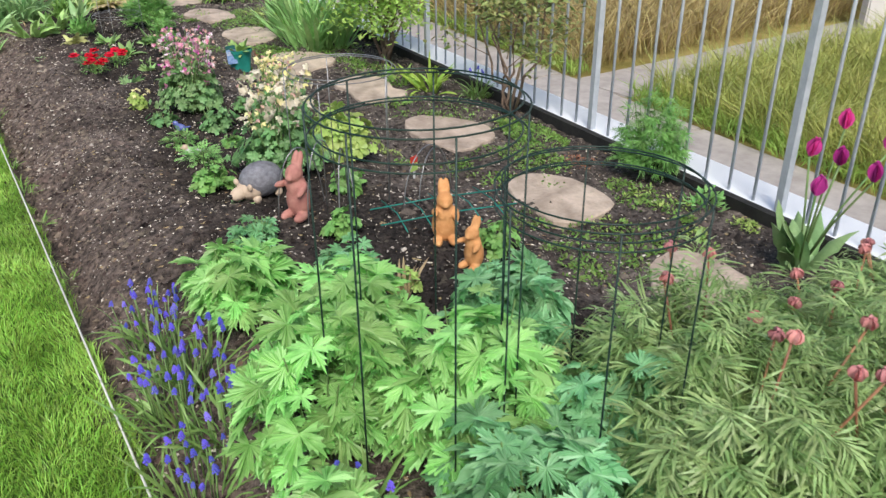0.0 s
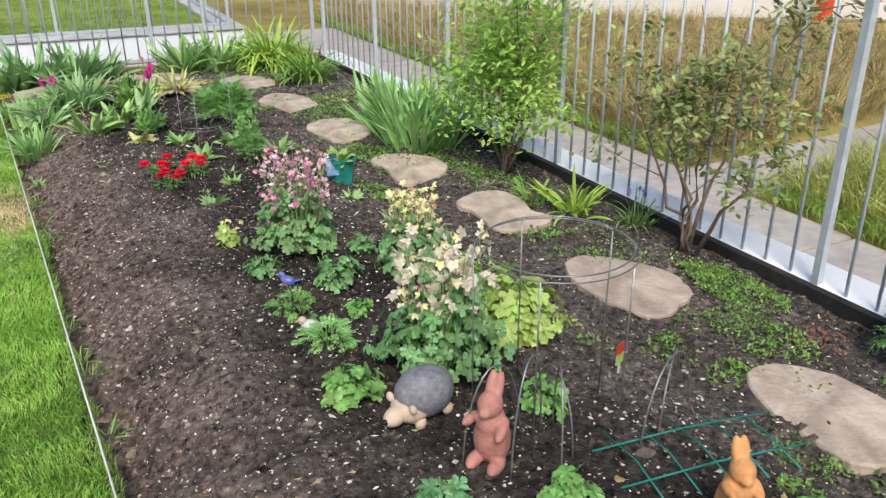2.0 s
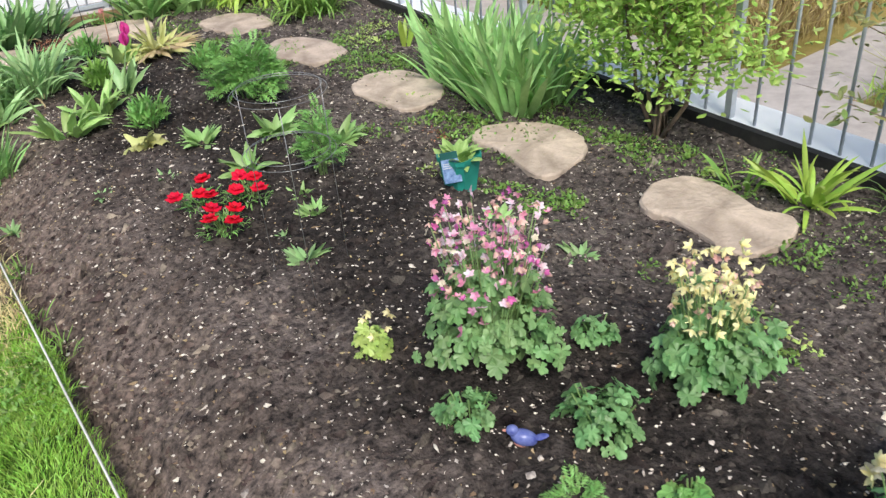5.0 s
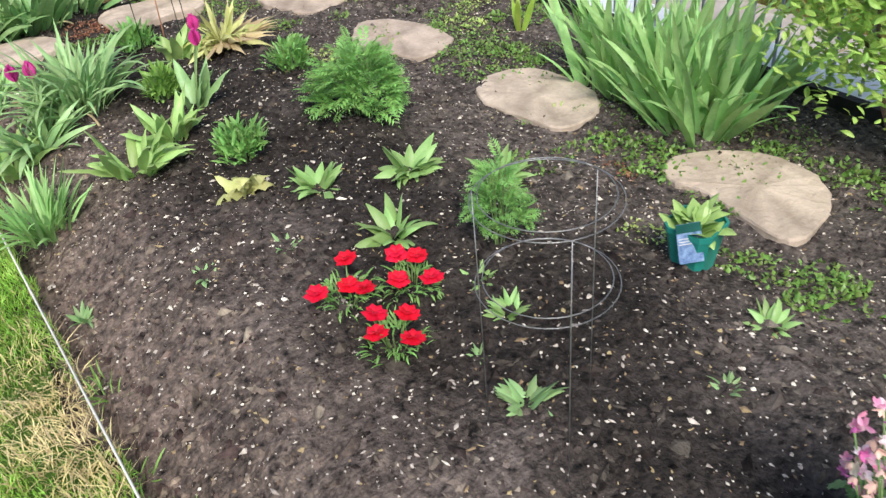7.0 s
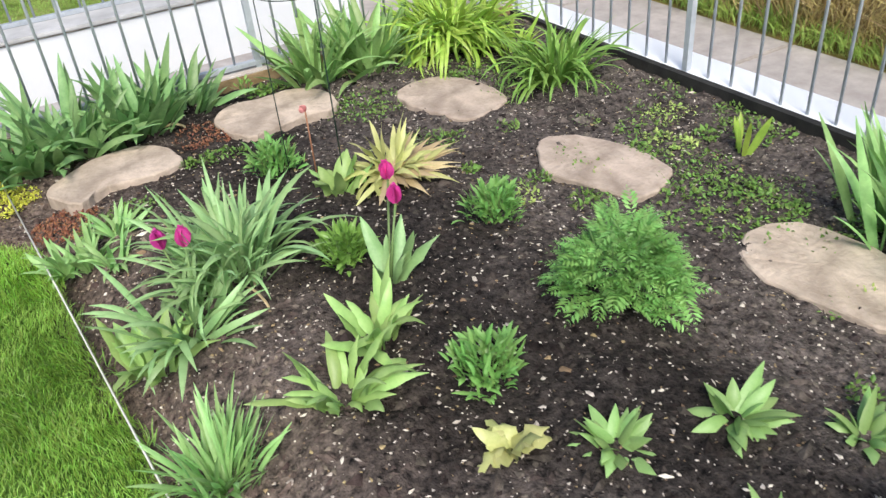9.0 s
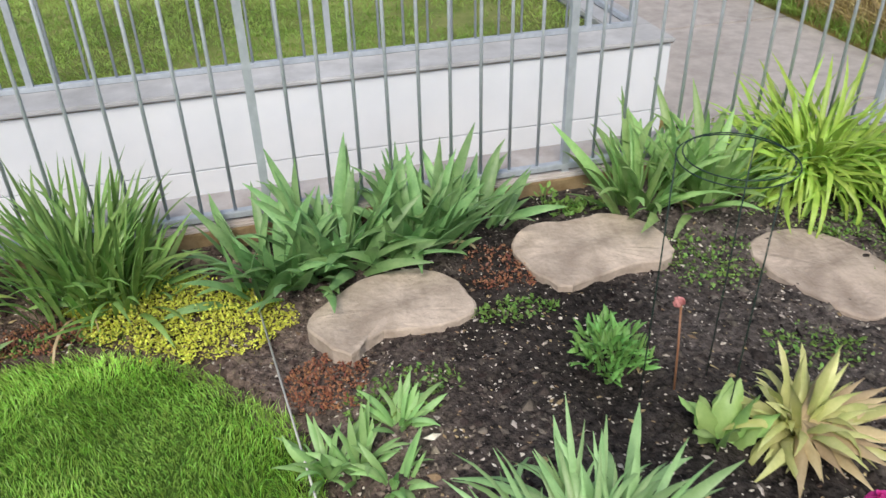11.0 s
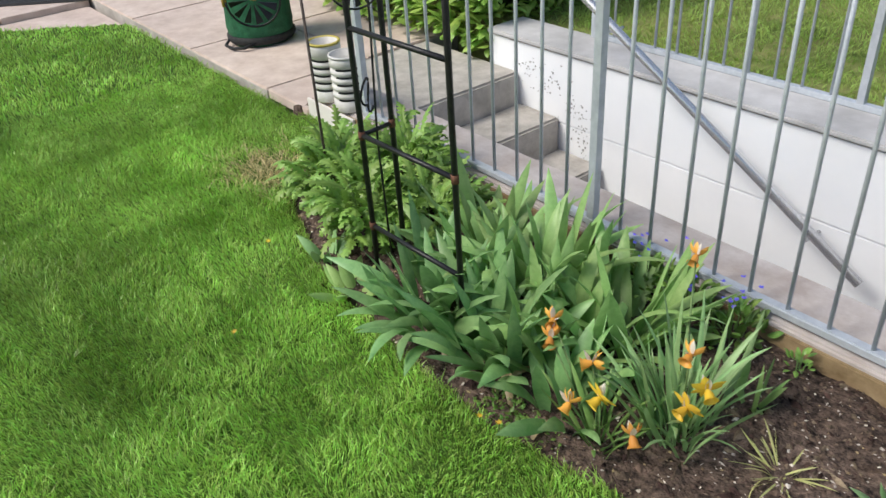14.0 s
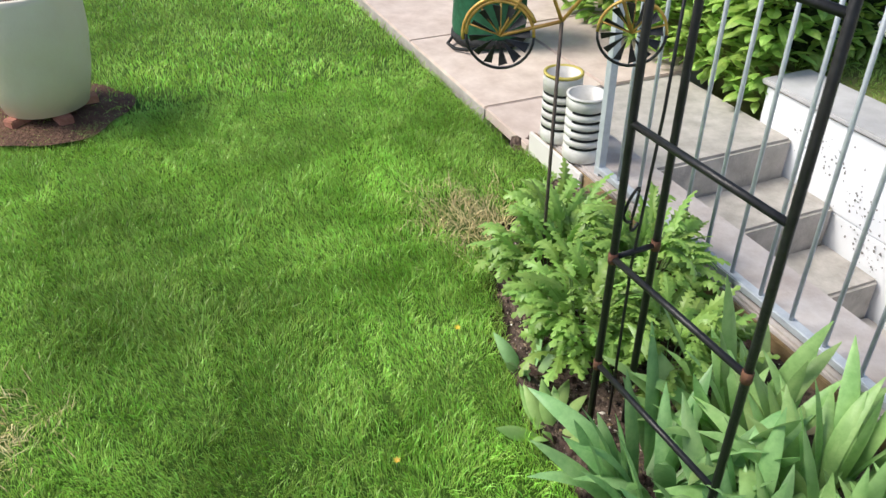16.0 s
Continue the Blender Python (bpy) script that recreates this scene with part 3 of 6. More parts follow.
# flowers as shared shapes
def petals(n, L, W, open_deg, droop, material, extra=None, name="flower"):
    V0, F0 = ovate(L, W, droop, 4, 0.2)
    items = [(V0, F0, xf(0, 0, 0, 6.283 * i / n + (0.3 if i % 2 else 0), radians(open_deg + (6 if i % 2 else -4)), 0, 1 - 0.06 * (i % 2))) for i in range(n)]
    items += extra or []
    Vs, Fs, o = [], [], 0
    for V, Fc, m in items:
        A = np.array(m)
        Vs.append(V @ A[:3, :3].T + A[:3, 3])
        Fs += [tuple(i + o for i in f) for f in Fc]
        o += len(V)
    return mesh_of(name, np.concatenate(Vs), Fs, material, True)


def lathe_np(profile, sides=8):
    V, Fc = lathe(profile, sides, False)
    return np.array(V), Fc


OCTA = (np.array([(1, 0, 0), (-1, 0, 0), (0, 1, 0), (0, -1, 0), (0, 0, 1), (0, 0, -1)], float), [(0, 2, 4), (2, 1, 4), (1, 3, 4), (3, 0, 4), (2, 0, 5), (1, 2, 5), (3, 1, 5), (0, 3, 5)])
FL_RED = petals(9, 0.023, 0.023, 78, 20, F_RED, [(*ovate(0.018, 0.02, 60, 4, 0.3), xf(0, 0, 0.002, 1.05 * k + 0.4, radians(32))) for k in range(6)])
FL_PINK = petals(5, 0.022, 0.016, 55, 20, F_PINK)
FL_LILAC = petals(5, 0.02, 0.015, 65, 30, F_LILAC)
FL_PLUM = petals(5, 0.02, 0.012, 120, 20, F_PLUM)
FL_DULL = petals(5, 0.022, 0.012, 130, 20, F_DULL)
FL_CREAM = petals(5, 0.034, 0.026, 65, 65, F_CREAM)
FL_YEL = petals(5, 0.03, 0.016, 110, 30, F_YEL)
FL_MAG = petals(6, 0.062, 0.045, 12, -32, F_MAG)
FL_CORAL = petals(6, 0.04, 0.042, 34, -50, F_CORAL)
FL_BUD = petals(6, 0.03, 0.027, 42, -95, F_BUD)
TRUMPET = (*lathe_np([(0.004, 0), (0.008, 0.008), (0.009, 0.016), (0.0135, 0.021)]), Matrix())
FL_DAFF = petals(6, 0.034, 0.02, 88, 25, F_GOLD, [TRUMPET])
FL_DAFFO = petals(6, 0.03, 0.012, 105, 60, F_ORG, [TRUMPET])
FL_MUSC = mesh_of("flower", np.concatenate([OCTA[0] * (0.0042 if k < 15 else 0.003) + np.array((0.0072 * (1 - k / 26) * math.cos(k * 2.4), 0.0072 * (1 - k / 26) * math.sin(k * 2.4), 0.0012 * k)) for k in range(19)]), [tuple(i + 6 * k for i in f) for k in range(19) for f in OCTA[1]], F_BLUE)
FL_TINY = petals(5, 0.006, 0.005, 80, 0, F_BLUE)
FL_SPATHE = petals(2, 0.04, 0.016, 14, 20, leaf("papery spathe", (0.5, 0.44, 0.36), (0.64, 0.6, 0.53), thru=0.3), name="spathe")
FL_DANDY = petals(12, 0.013, 0.005, 70, 10, F_GOLD)


def stemmed(e, me, x, y, z, head, material=STEM, lean=None, r=0.003, turn=None, name="flower", flower_scale=1.0):
    """A stem from the base of e to (x, y, z) with a flower on its end."""
    bx, by = (x * 0.4, y * 0.4) if lean is None else lean
    tube("stem", [(bx, by, 0), ((bx + x) / 2 * 0.95, (by + y) / 2 * 0.95, z * 0.55), (x, y, z)], r, material, e, 5)
    a = rng.uniform(0, 6.283) if turn is None else turn
    return put(name, me, e, xf(x, y, z, a, head, 0, flower_scale))


def columbine(x, y, radius, height, nleaf, flowers, leafmat, label, name="columbine"):
    e = bush(name, x, y, radius, height * 0.74, int(nleaf * 1.5), P_COL, 0.027, leafmat, label, "flowering plant", inner=0.2, up=0.35, stems=14)
    for me, n, z0, z1, rr, sz in flowers:
        for i in range(n):
            a, q = rng.uniform(0, 6.283), math.sqrt(rng.random())
            zz = height * rng.uniform(z0, z1)
            if i % 3 == 0:
                stemmed(e, me, rr * q * math.cos(a), rr * q * math.sin(a), zz, rng.uniform(0, 2.0), r=0.0014, flower_scale=sz * rng.uniform(0.8, 1.2))
            else:
                put("flower", me, e, xf(rr * q * math.cos(a), rr * q * math.sin(a), zz, rng.uniform(0, 6.28), rng.uniform(0, 2.2), 0, sz * rng.uniform(0.8, 1.2)))
    return e


def tulip(x, y, heads, label, leafmat=L_TUL, n=5, L=0.24, W=0.06, me=None, name="tulip"):
    e = strap_plant(name, x, y, n, L, W, (8, 38), 35, leafmat, label, "tulip", 0.02, wave=0.25, fold=0.3, tip=0.6)
    for hx, hy, hz in heads:
        stemmed(e, me or FL_MAG, hx, hy, hz, rng.uniform(0, 0.25), lean=(0, 0), r=0.0035)
    return e


def muscari(x, y, n, label, radius=0.12, h=0.2):
    e = strap_plant("grape_hyacinth", x, y, 60, 0.17, 0.008, (5, 60), 80, L_DARK, label, "flower clump", radius)
    for i in range(n):
        a, q = rng.uniform(0, 6.283), math.sqrt(rng.random())
        px, py = radius * 1.1 * q * math.cos(a), radius * 1.1 * q * math.sin(a)
        stemmed(e, FL_MUSC, px, py, h * rng.uniform(0.7, 1.15), rng.uniform(-0.3, 0.3), lean=(px * 0.8, py * 0.8), r=0.0015, flower_scale=rng.uniform(0.55, 0.9))
    return e


def mat_plant(name, cx, cy, rx, ry, n, protos, size, material, label, category, h=0.03, rz=0.0, inside=None):
    """A low mat of many tiny leaves on the ground."""
    e = empty(name, cx, cy, 0, 0, label, category, "", "stuff")
    out = []
    c, s = math.cos(radians(rz)), math.sin(radians(rz))
    while len(out) < n:
        u, v = rng.uniform(-1, 1), rng.uniform(-1, 1)
        if u * u + v * v > (0.75 + 0.4 * float(vnoise(cx + u, cy + v, 3.0, 5))) ** 2:
            continue
        px, py = u * rx * c - v * ry * s, u * rx * s + v * ry * c
        if inside is None and bool(in_lawn(cx + px, cy + py)) and rng.random() < 0.9:
            u = 2
            n -= 1
            continue
        if float(vnoise(cx + px, cy + py, 14.0, 6)) < 0.3 and rng.random() < 0.7:
            n -= 1
            continue
        V, Fc = rng.choice(protos)
        out.append((V, Fc, xf(px, py, gz(cx + px, cy + py) + h * rng.random() * (1.1 - u * u - v * v * 0.5), rng.uniform(0, 6.28), rng.uniform(0.1, 1.3), rng.gauss(0, 0.4), size * rng.uniform(0.6, 1.2))))
    joined("foliage", out, material, e, "stuff")
    return e


# ---------- the setting ----------
def grid_sheet(x0, x1, y0, y1, step, zfun, keep=None):
    xs, ys = np.arange(x0, x1 + step / 2, step), np.arange(y0, y1 + step / 2, step)
    X, Y = np.meshgrid(xs, ys)
    V = np.stack([X.ravel(), Y.ravel(), zfun(X.ravel(), Y.ravel())], 1)
    nx = len(xs)
    I = np.arange(len(ys) - 1)[:, None] * nx + np.arange(nx - 1)[None, :]
    Q = np.stack([I, I + 1, I + nx + 1, I + nx], -1).reshape(-1, 4)
    if keep is not None:
        c = V[Q].mean(1)
        Q = Q[keep(c[:, 0], c[:, 1])]
    return V, Q


def fast_mesh(name, V, Q, material, smooth=False):
    me = bpy.data.meshes.new(name)
    k = Q.shape[1]
    me.vertices.add(len(V))
    me.vertices.foreach_set("co", V.astype(np.float32).ravel())
    me.loops.add(Q.size)
    me.loops.foreach_set("vertex_index", Q.astype(np.int32).ravel())
    me.polygons.add(len(Q))
    me.polygons.foreach_set("loop_start", np.arange(0, Q.size, k, dtype=np.int32))
    me.polygons.foreach_set("use_smooth", np.full(len(Q), smooth))
    me.materials.append(material)
    me.update(calc_edges=True)
    return me


def soil_z(x, y):
    z = ground(x, y)
    lumps = (vnoise(x, y, 7, 1) - 0.5) * 0.03 + (vnoise(x, y, 18, 2) - 0.5) * 0.02 + (vnoise(x, y, 42, 3) - 0.5) * 0.014
    u = x - string_x(y)
    trench = -0.035 * np.exp(-((u - 0.06) / 0.05) ** 2) * (y < 6.3)
    return z + np.where(in_lawn(x - 0.03, y), -0.06, lumps * 0.8 + trench)


V, Q = grid_sheet(-4.3, 2.68, -1.2, 7.18, 0.017, soil_z, lambda x, y: (x < fence_x(y) - 0.03) & ~(in_lawn(x + 0.1, y) & in_lawn(x - 0.1, y + 0.08)))
put("soil_bed", fast_mesh("soil_bed", V, Q, M_SOIL, True), label="dark crumbly garden soil of a mounded flower bed", category="soil", kind="structure")
V, Q = grid_sheet(0.3, 2.62, -6.0, -1.2, 0.08, lambda x, y: 0.03 + 0.03 * vnoise(x, y, 5, 6), lambda x, y: ~in_lawn(x - 0.1, y))
put("soil_bed", fast_mesh("soil_bed", V, Q, M_SOIL, True), label="dark garden soil at the near end of the bed", category="soil", kind="structure")
V, Q = grid_sheet(-9.5, 1.2, -6, 7.15, 0.05, lambda x, y: -0.012 + 0.02 * (vnoise(x, y, 1.5, 4) - 0.5), lambda x, y: in_lawn(x + 0.05, y))
put("lawn", fast_mesh("lawn", V, Q, M_TURF, True), label="mown green lawn beside the flower bed", category="lawn", kind="structure")


def blades(n, x0, x1, y0, y1, keep, zfun, h, w, seed, lean=0.5):
    """Grass blades of two triangles each, bent at the middle."""
    r = np.random.default_rng(seed)
    x, y = r.uniform(x0, x1, n), r.uniform(y0, y1, n)
    ok = keep(x, y, r.random(n))
    x, y = x[ok], y[ok]
    n = len(x)
    z = zfun(x, y)
    a = r.uniform(0, 6.283, n)
    d = 6.283 * vnoise(x, y, 5.0, seed + 9) * 2.0 + r.normal(0, 1.1, n)
    tall = vnoise(x, y, 4.0, seed + 2)
    hh = h * r.uniform(0.5, 1.3, n) * (0.72 + 0.56 * tall)
    le = hh * lean * np.abs(r.normal(0.9, 0.5, n))
    ww = w * r.uniform(0.7, 1.4, n)
    sx, sy = np.cos(a) * ww / 2, np.sin(a) * ww / 2
    lx, ly = np.cos(d) * le, np.sin(d) * le
    P = np.empty((n, 4, 3))
    P[:, 0] = np.stack([x, y, z - 0.004], 1)
    P[:, 1] = np.stack([x + sx + lx * 0.3, y + sy + ly * 0.3, z + hh * 0.5], 1)
    P[:, 2] = np.stack([x - sx + lx * 0.3, y - sy + ly * 0.3, z + hh * 0.5], 1)
    P[:, 3] = np.stack([x + lx, y + ly, z + hh * 0.92], 1)
    b = np.arange(n)[:, None] * 4
    T = np.concatenate([b + np.array([0, 1, 2]), b + np.array([2, 1, 3])], 0)
    return P.reshape(-1, 3), T


def dry_patch(x, y):
    p = np.exp(-(((x - string_x(y) + 0.08) / 0.13) ** 2 + ((y - 4.08) / 0.38) ** 2)) + 1.2 * np.exp(-(((x + 3.82) / 0.2) ** 2 + ((y - 6.72) / 0.14) ** 2)) + 0.9 * np.exp(-(((x + 3.36) / 0.16) ** 2 + ((y - 5.22) / 0.12) ** 2))
    return p


flat = lambda x, y: np.zeros_like(x) - 0.008
near = lambda x, y: np.exp(-np.maximum(0, np.hypot(np.maximum(0, -x - 4.0), np.maximum(0, 1.5 - y)) - 0.5) * 0.25)
V, Q = blades(720000, -5.2, 0.75, 3.3, 7.15, lambda x, y, r: in_lawn(x, y) & (r > 1.25 * dry_patch(x, y)) & (y > 3.9 - 0.25 * x - 4 * (x > -0.6)), flat, 0.029, 0.0026, 1, 0.65)
put("lawn_grass", fast_mesh("lawn_grass", V, Q, M_GRASS), label="short fresh green lawn grass blades", category="grass", kind="stuff")
V, Q = blades(230000, -0.5, 0.85, -1.6, 4.0, lambda x, y, r: in_lawn(x, y) & (r > 1.25 * dry_patch(x, y)), flat, 0.03, 0.0027, 2, 0.65)
put("lawn_grass", fast_mesh("lawn_grass", V, Q, M_GRASS), label="short fresh green lawn grass blades", category="grass", kind="stuff")
V, Q = blades(110000, -9.3, -4.6, 3.0, 7.15, lambda x, y, r: in_lawn(x, y) & ((x < -5.2) | (y < 3.9 - 0.25 * x)), flat, 0.036, 0.005, 3, 0.6)
put("lawn_grass", fast_mesh("lawn_grass", V, Q, M_GRASS), label="short fresh green lawn grass blades", category="grass", kind="stuff")
V, Q = blades(300000, -4.2, 0.6, 2.9, 7.0, lambda x, y, r: in_lawn(x, y) & (r < dry_patch(x, y) * 0.9), flat, 0.032, 0.0034, 4, 1.4)
put("dry_grass", fast_mesh("dry_grass", V, Q, M_GRASSDRY), label="dry yellow grass in worn lawn patches", category="grass", kind="stuff")

# clods, grit and straw on the bed
def scatter(n, size, flatten, seed, keep):
    r = np.random.default_rng(seed)
    x, y = r.uniform(-4.0, 2.6, n), r.uniform(-0.6, 7.15, n)
    ok = keep(x, y) & ~in_lawn(x - 0.02, y) & (x < fence_x(y) - 0.06)
    x, y = x[ok], y[ok]
    n = len(x)
    z = soil_z(x, y)
    s = size * r.lognormal(0, 0.45, n)
    B = OCTA[0][None, :5] * r.uniform(0.55, 1.25, (n, 5, 1)) * s[:, None, None] * np.stack([r.uniform(0.6, 1.9, n), r.uniform(0.45, 1.1, n), np.full(n, flatten)], 1)[:, None, :]
    a = r.uniform(0, 6.283, n)
    c, sn = np.cos(a)[:, None], np.sin(a)[:, None]
    P = np.stack([x[:, None] + B[..., 0] * c - B[..., 1] * sn, y[:, None] + B[..., 0] * sn + B[..., 1] * c, z[:, None] + B[..., 2] - s[:, None] * 0.12], -1)
    T = (np.arange(n)[:, None, None] * 5 + np.array(OCTA[1][:4])[None]).reshape(-1, 3)
    return P.reshape(-1, 3), T


inbed = lambda x, y: (x > string_x(y)) & (x < string_x(y) + 1.6)
everywhere = lambda x, y: x > -99
V, Q = scatter(140000, 0.0062, 0.8, 21, everywhere)
put("soil_clods", fast_mesh("soil_clods", V, Q, M_CLOD), label="small crumbs of dark soil", category="soil", kind="stuff")
V, Q = scatter(5000, 0.013, 0.75, 22, everywhere)
put("soil_clods", fast_mesh("soil_clods", V, Q, M_CLOD), label="larger lumps of dark soil", category="soil", kind="stuff")
V, Q = scatter(60000, 0.0031, 0.7, 23, everywhere)
put("pale_grit", fast_mesh("pale_grit", V, Q, M_CHIP), label="pale grit and perlite flecks on soil", category="gravel", kind="stuff")
V, Q = scatter(10500, 0.0047, 0.6, 24, inbed)
put("pale_pebbles", fast_mesh("pale_pebbles", V, Q, M_CHIP), label="small pale pebbles lying on soil", category="gravel", kind="stuff")
V, Q = scatter(26000, 0.0042, 0.4, 25, everywhere)
put("straw_bits", fast_mesh("straw_bits", V, Q, M_STRAW), label="tan bits of bark and straw on soil", category="debris", kind="stuff")

# lower ground, sidewalk and what lies beyond the fence
LOW = -0.8
V, Q = grid_sheet(-150, 150, -150, 150, 10.0, lambda x, y: np.full_like(x, LOW - 0.02))
M_FIELD = mat("dry field ground", (0.2, 0.17, 0.05), (0.36, 0.28, 0.11), 3.0, 0.95, 0.5, 20.0, vary=0.0, big=0.3, bigscale=0.5, spec=0.1)
put("ground", fast_mesh("ground", V, Q, M_FIELD), label="dry tan grassy ground beyond the sidewalk", category="ground", kind="structure")
walk_e = empty("sidewalk", 4.0, 4.0, LOW, 0, "grey concrete sidewalk below the fence", "sidewalk", kind="structure")
for i in range(11):
    y0 = -6 + i * 1.9
    part("slab", box(-1.25, y0 - 4 + 0.008, -0.12, 1.0, y0 + 1.884 - 4, 0.0, 0.01), M_WALK, walk_e)
side_e = empty("side_path", 5.0, 4.83, LOW, 7, "grey concrete path leading off the sidewalk", "path", kind="structure")
for i in range(6):
    part("slab", box(i * 1.9 + 0.008, -0.36, -0.13, i * 1.9 + 1.884, 0.36, -0.004, 0.01), M_WALK, side_e)


def along(name, y0, y1, dx0, dx1, z0, z1, material, label, category):
    """A bar that follows the fence line on the street side."""
    P = [(fence_x(y) + d, y, z) for y in (y0, y1) for d, z in ((dx0, z0), (dx1, z0), (dx1, z1), (dx0, z1))]
    return put(name, mesh_of(name, P, [(0, 1, 2, 3)[::-1], (4, 5, 6, 7), (0, 4, 5, 1)[::-1], (1, 5, 6, 2)[::-1], (2, 6, 7, 3)[::-1], (3, 7, 4, 0)[::-1]], material), label=label, category=category, kind="structure")


along("kerb_street", -6, 7.42, -0.025, 0.17, -0.9, 0.05, M_WALL, "white painted kerb under the street fence", "kerb")
along("edging", -6, 7.17, -0.062, -0.028, -0.1, 0.052, M_EDGE, "black edging board along the bed", "edging")
part("kerb_back", box(-4.2, 7.17, -0.95, 2.47, 7.42, 0.095, 0.008), M_PINKC, label="worn pinkish concrete kerb under the fence", category="kerb", kind="structure")
part("kerb_face", box(-4.2, 7.155, -0.1, 2.45, 7.168, 0.082, 0.003), M_TAN, label="tan cement face of the kerb", category="kerb", kind="structure")
part("kerb_end", box(-4.205, 7.14, -0.05, -3.82, 7.154, 0.09, 0.003), M_HOUSE, label="cream painted end of the kerb", category="kerb", kind="structure")
part("passage_floor", box(-4.1, 7.42, LOW - 0.1, 2.85, 8.15, LOW, 0.0), M_WALK, label="sunken concrete passage between kerb and wall", category="floor", kind="structure")
# white wall in two lifts with a joint, and its return
wall = empty("wall_north", -1.0, 8.15, 0, 0, "white painted concrete retaining wall", "wall", kind="structure")
part("lower_lift", box(-3.03, 0.004, -0.95, 3.0, 0.19, -0.166, 0.004), M_WALL, wall)
part("upper_lift", box(-3.03, 0.0, -0.162, 3.0, 0.19, 0.183, 0.004), M_WALL, wall)
part("bed_joint", box(-3.04, -0.006, 0.1835, 3.004, 0.19, 0.1885, 0.0), M_TAN, wall, "thin brown mortar line under the coping")
part("coping", box(-3.05, -0.02, 0.189, 3.01, 0.235, 0.212, 0.006), M_COPE, wall, "grey concrete coping")
part("return_wall", box(2.82, 0.24, -0.95, 3.0, 8.0, 0.165, 0.004), M_WALL, wall)
part("return_coping", box(2.78, 0.238, 0.168, 3.02, 8.0, 0.208, 0.007), M_COPE, wall, "grey concrete coping")
fr = random.Random(5)
fl = []
for i in range(150):
    cx, cz = fr.choice(((-2.62, 0.02), (-2.45, -0.06), (-2.4, -0.16), (-2.36, -0.26), (-2.75, 0.05)))
    px, pz, q = cx + fr.gauss(0, 0.045), cz + fr.gauss(0, 0.05), fr.uniform(0.002, 0.007)
    if -0.4 < pz < 0.15:
        k = fr.randint(4, 6)
        fl.append((np.array([(q * fr.uniform(0.4, 1.2) * math.cos(6.283 * j / k), 0.0, q * fr.uniform(0.4, 1.3) * math.sin(6.283 * j / k)) for j in range(k)]), [tuple(range(k))], Matrix.Translation((px, -0.0022, pz))))
joined("peeled_paint", fl, mat("bare grey patches", (0.12, 0.115, 0.11), (0.3, 0.29, 0.28), 40, 0.9, 0.2), wall, "stuff")
put("terrace_soil", mesh_of("terrace_soil", *(lambda d: (d[0], d[1]))(([(-14, 8.385, -0.9), (1.78, 8.385, -0.9), (1.78, 24, -0.9), (-14, 24, -0.9), (-14, 8.385, 0.165), (1.78, 8.385, 0.165), (1.78, 24, 0.165), (-14, 24, 0.165)], [(0, 3, 2, 1), (4, 5, 6, 7), (0, 1, 5, 4), (1, 2, 6, 5), (2, 3, 7, 6), (3, 0, 4, 7)])), mat("thin turf", (0.13, 0.19, 0.045), (0.31, 0.31, 0.12), 4.0, 0.95, 0.6, 40.0, vary=0.0, big=0.35, bigscale=0.9, spec=0.1)), label="raised rough lawn behind the white wall", category="lawn", kind="structure")
bare = lambda x, y: vnoise(x, y, 1.6, 31) * 0.7 + vnoise(x, y, 5.0, 32) * 0.3
V, Q = blades(260000, -6.5, 1.75, 8.4, 13.5, lambda x, y, r: (bare(x, y) < 0.5 + 0.35 * r) & (r < 1.2 - (y - 8.4) * 0.12), lambda x, y: np.full_like(x, 0.163), 0.03, 0.0045, 33, 1.1)
put("rough_grass", fast_mesh("rough_grass", V, Q, M_FARGRASS), label="rough patchy grass on the raised lawn", category="grass", kind="stuff")

# stairs down into the passage
stairs = empty("stairs", -3.83, 7.785, 0, 0, "grey concrete steps descending into the passage", "stairs", kind="structure")
part("landing", box(-0.75, -0.364, -0.95, 0, 0.364, 0.03, 0.012), M_CONC, stairs)
for i in range(1, 5):
    part("step", box(0.28 * (i - 1) + 0.001, -0.364, -0.95, 0.28 * i, 0.364, 0.03 - 0.165 * i, 0.012), M_CONC, stairs)

# patio of pinkish slabs
patio = empty("patio", -6.0, 8.0, 0.03, 0, "patio of pinkish concrete slabs", "patio", kind="structure")
part("apron", box(-8.0, -5.2, -0.3, 0.2, -0.9, -0.06), M_PATIO, patio)
part("bedding", box(-8.0, -0.868, -0.3, 1.4, 3.0, -0.012), M_CONC, patio)
for i in range(10):
    for j in range(4):
        x0, y0 = 1.4 - 0.92 * (i + 1), -0.87 + 0.62 * j
        part("slab", box(x0 + 0.005, y0 + 0.005, -0.05, x0 + 0.915, y0 + 0.615, rng.uniform(-0.002, 0.002), 0.005), M_PATIO, patio)
part("slab", box(1.405, -0.865, -0.05, 1.795, -0.585, 0.001, 0.005), M_PATIO, patio)
for i in range(9):
    for j in range(7):
        x0, y0 = -0.92 * (i + 1) - 0.35, -0.88 - 0.62 * (j + 1)
        if x0 + 0.5 < -0.45 - 0.85 * (-0.88 - y0) + 0.1:
            part("slab", box(x0 + 0.005, y0 + 0.005, -0.1, x0 + 0.915, y0 + 0.615, rng.uniform(-0.018, -0.014), 0.005), M_PATIO, patio)


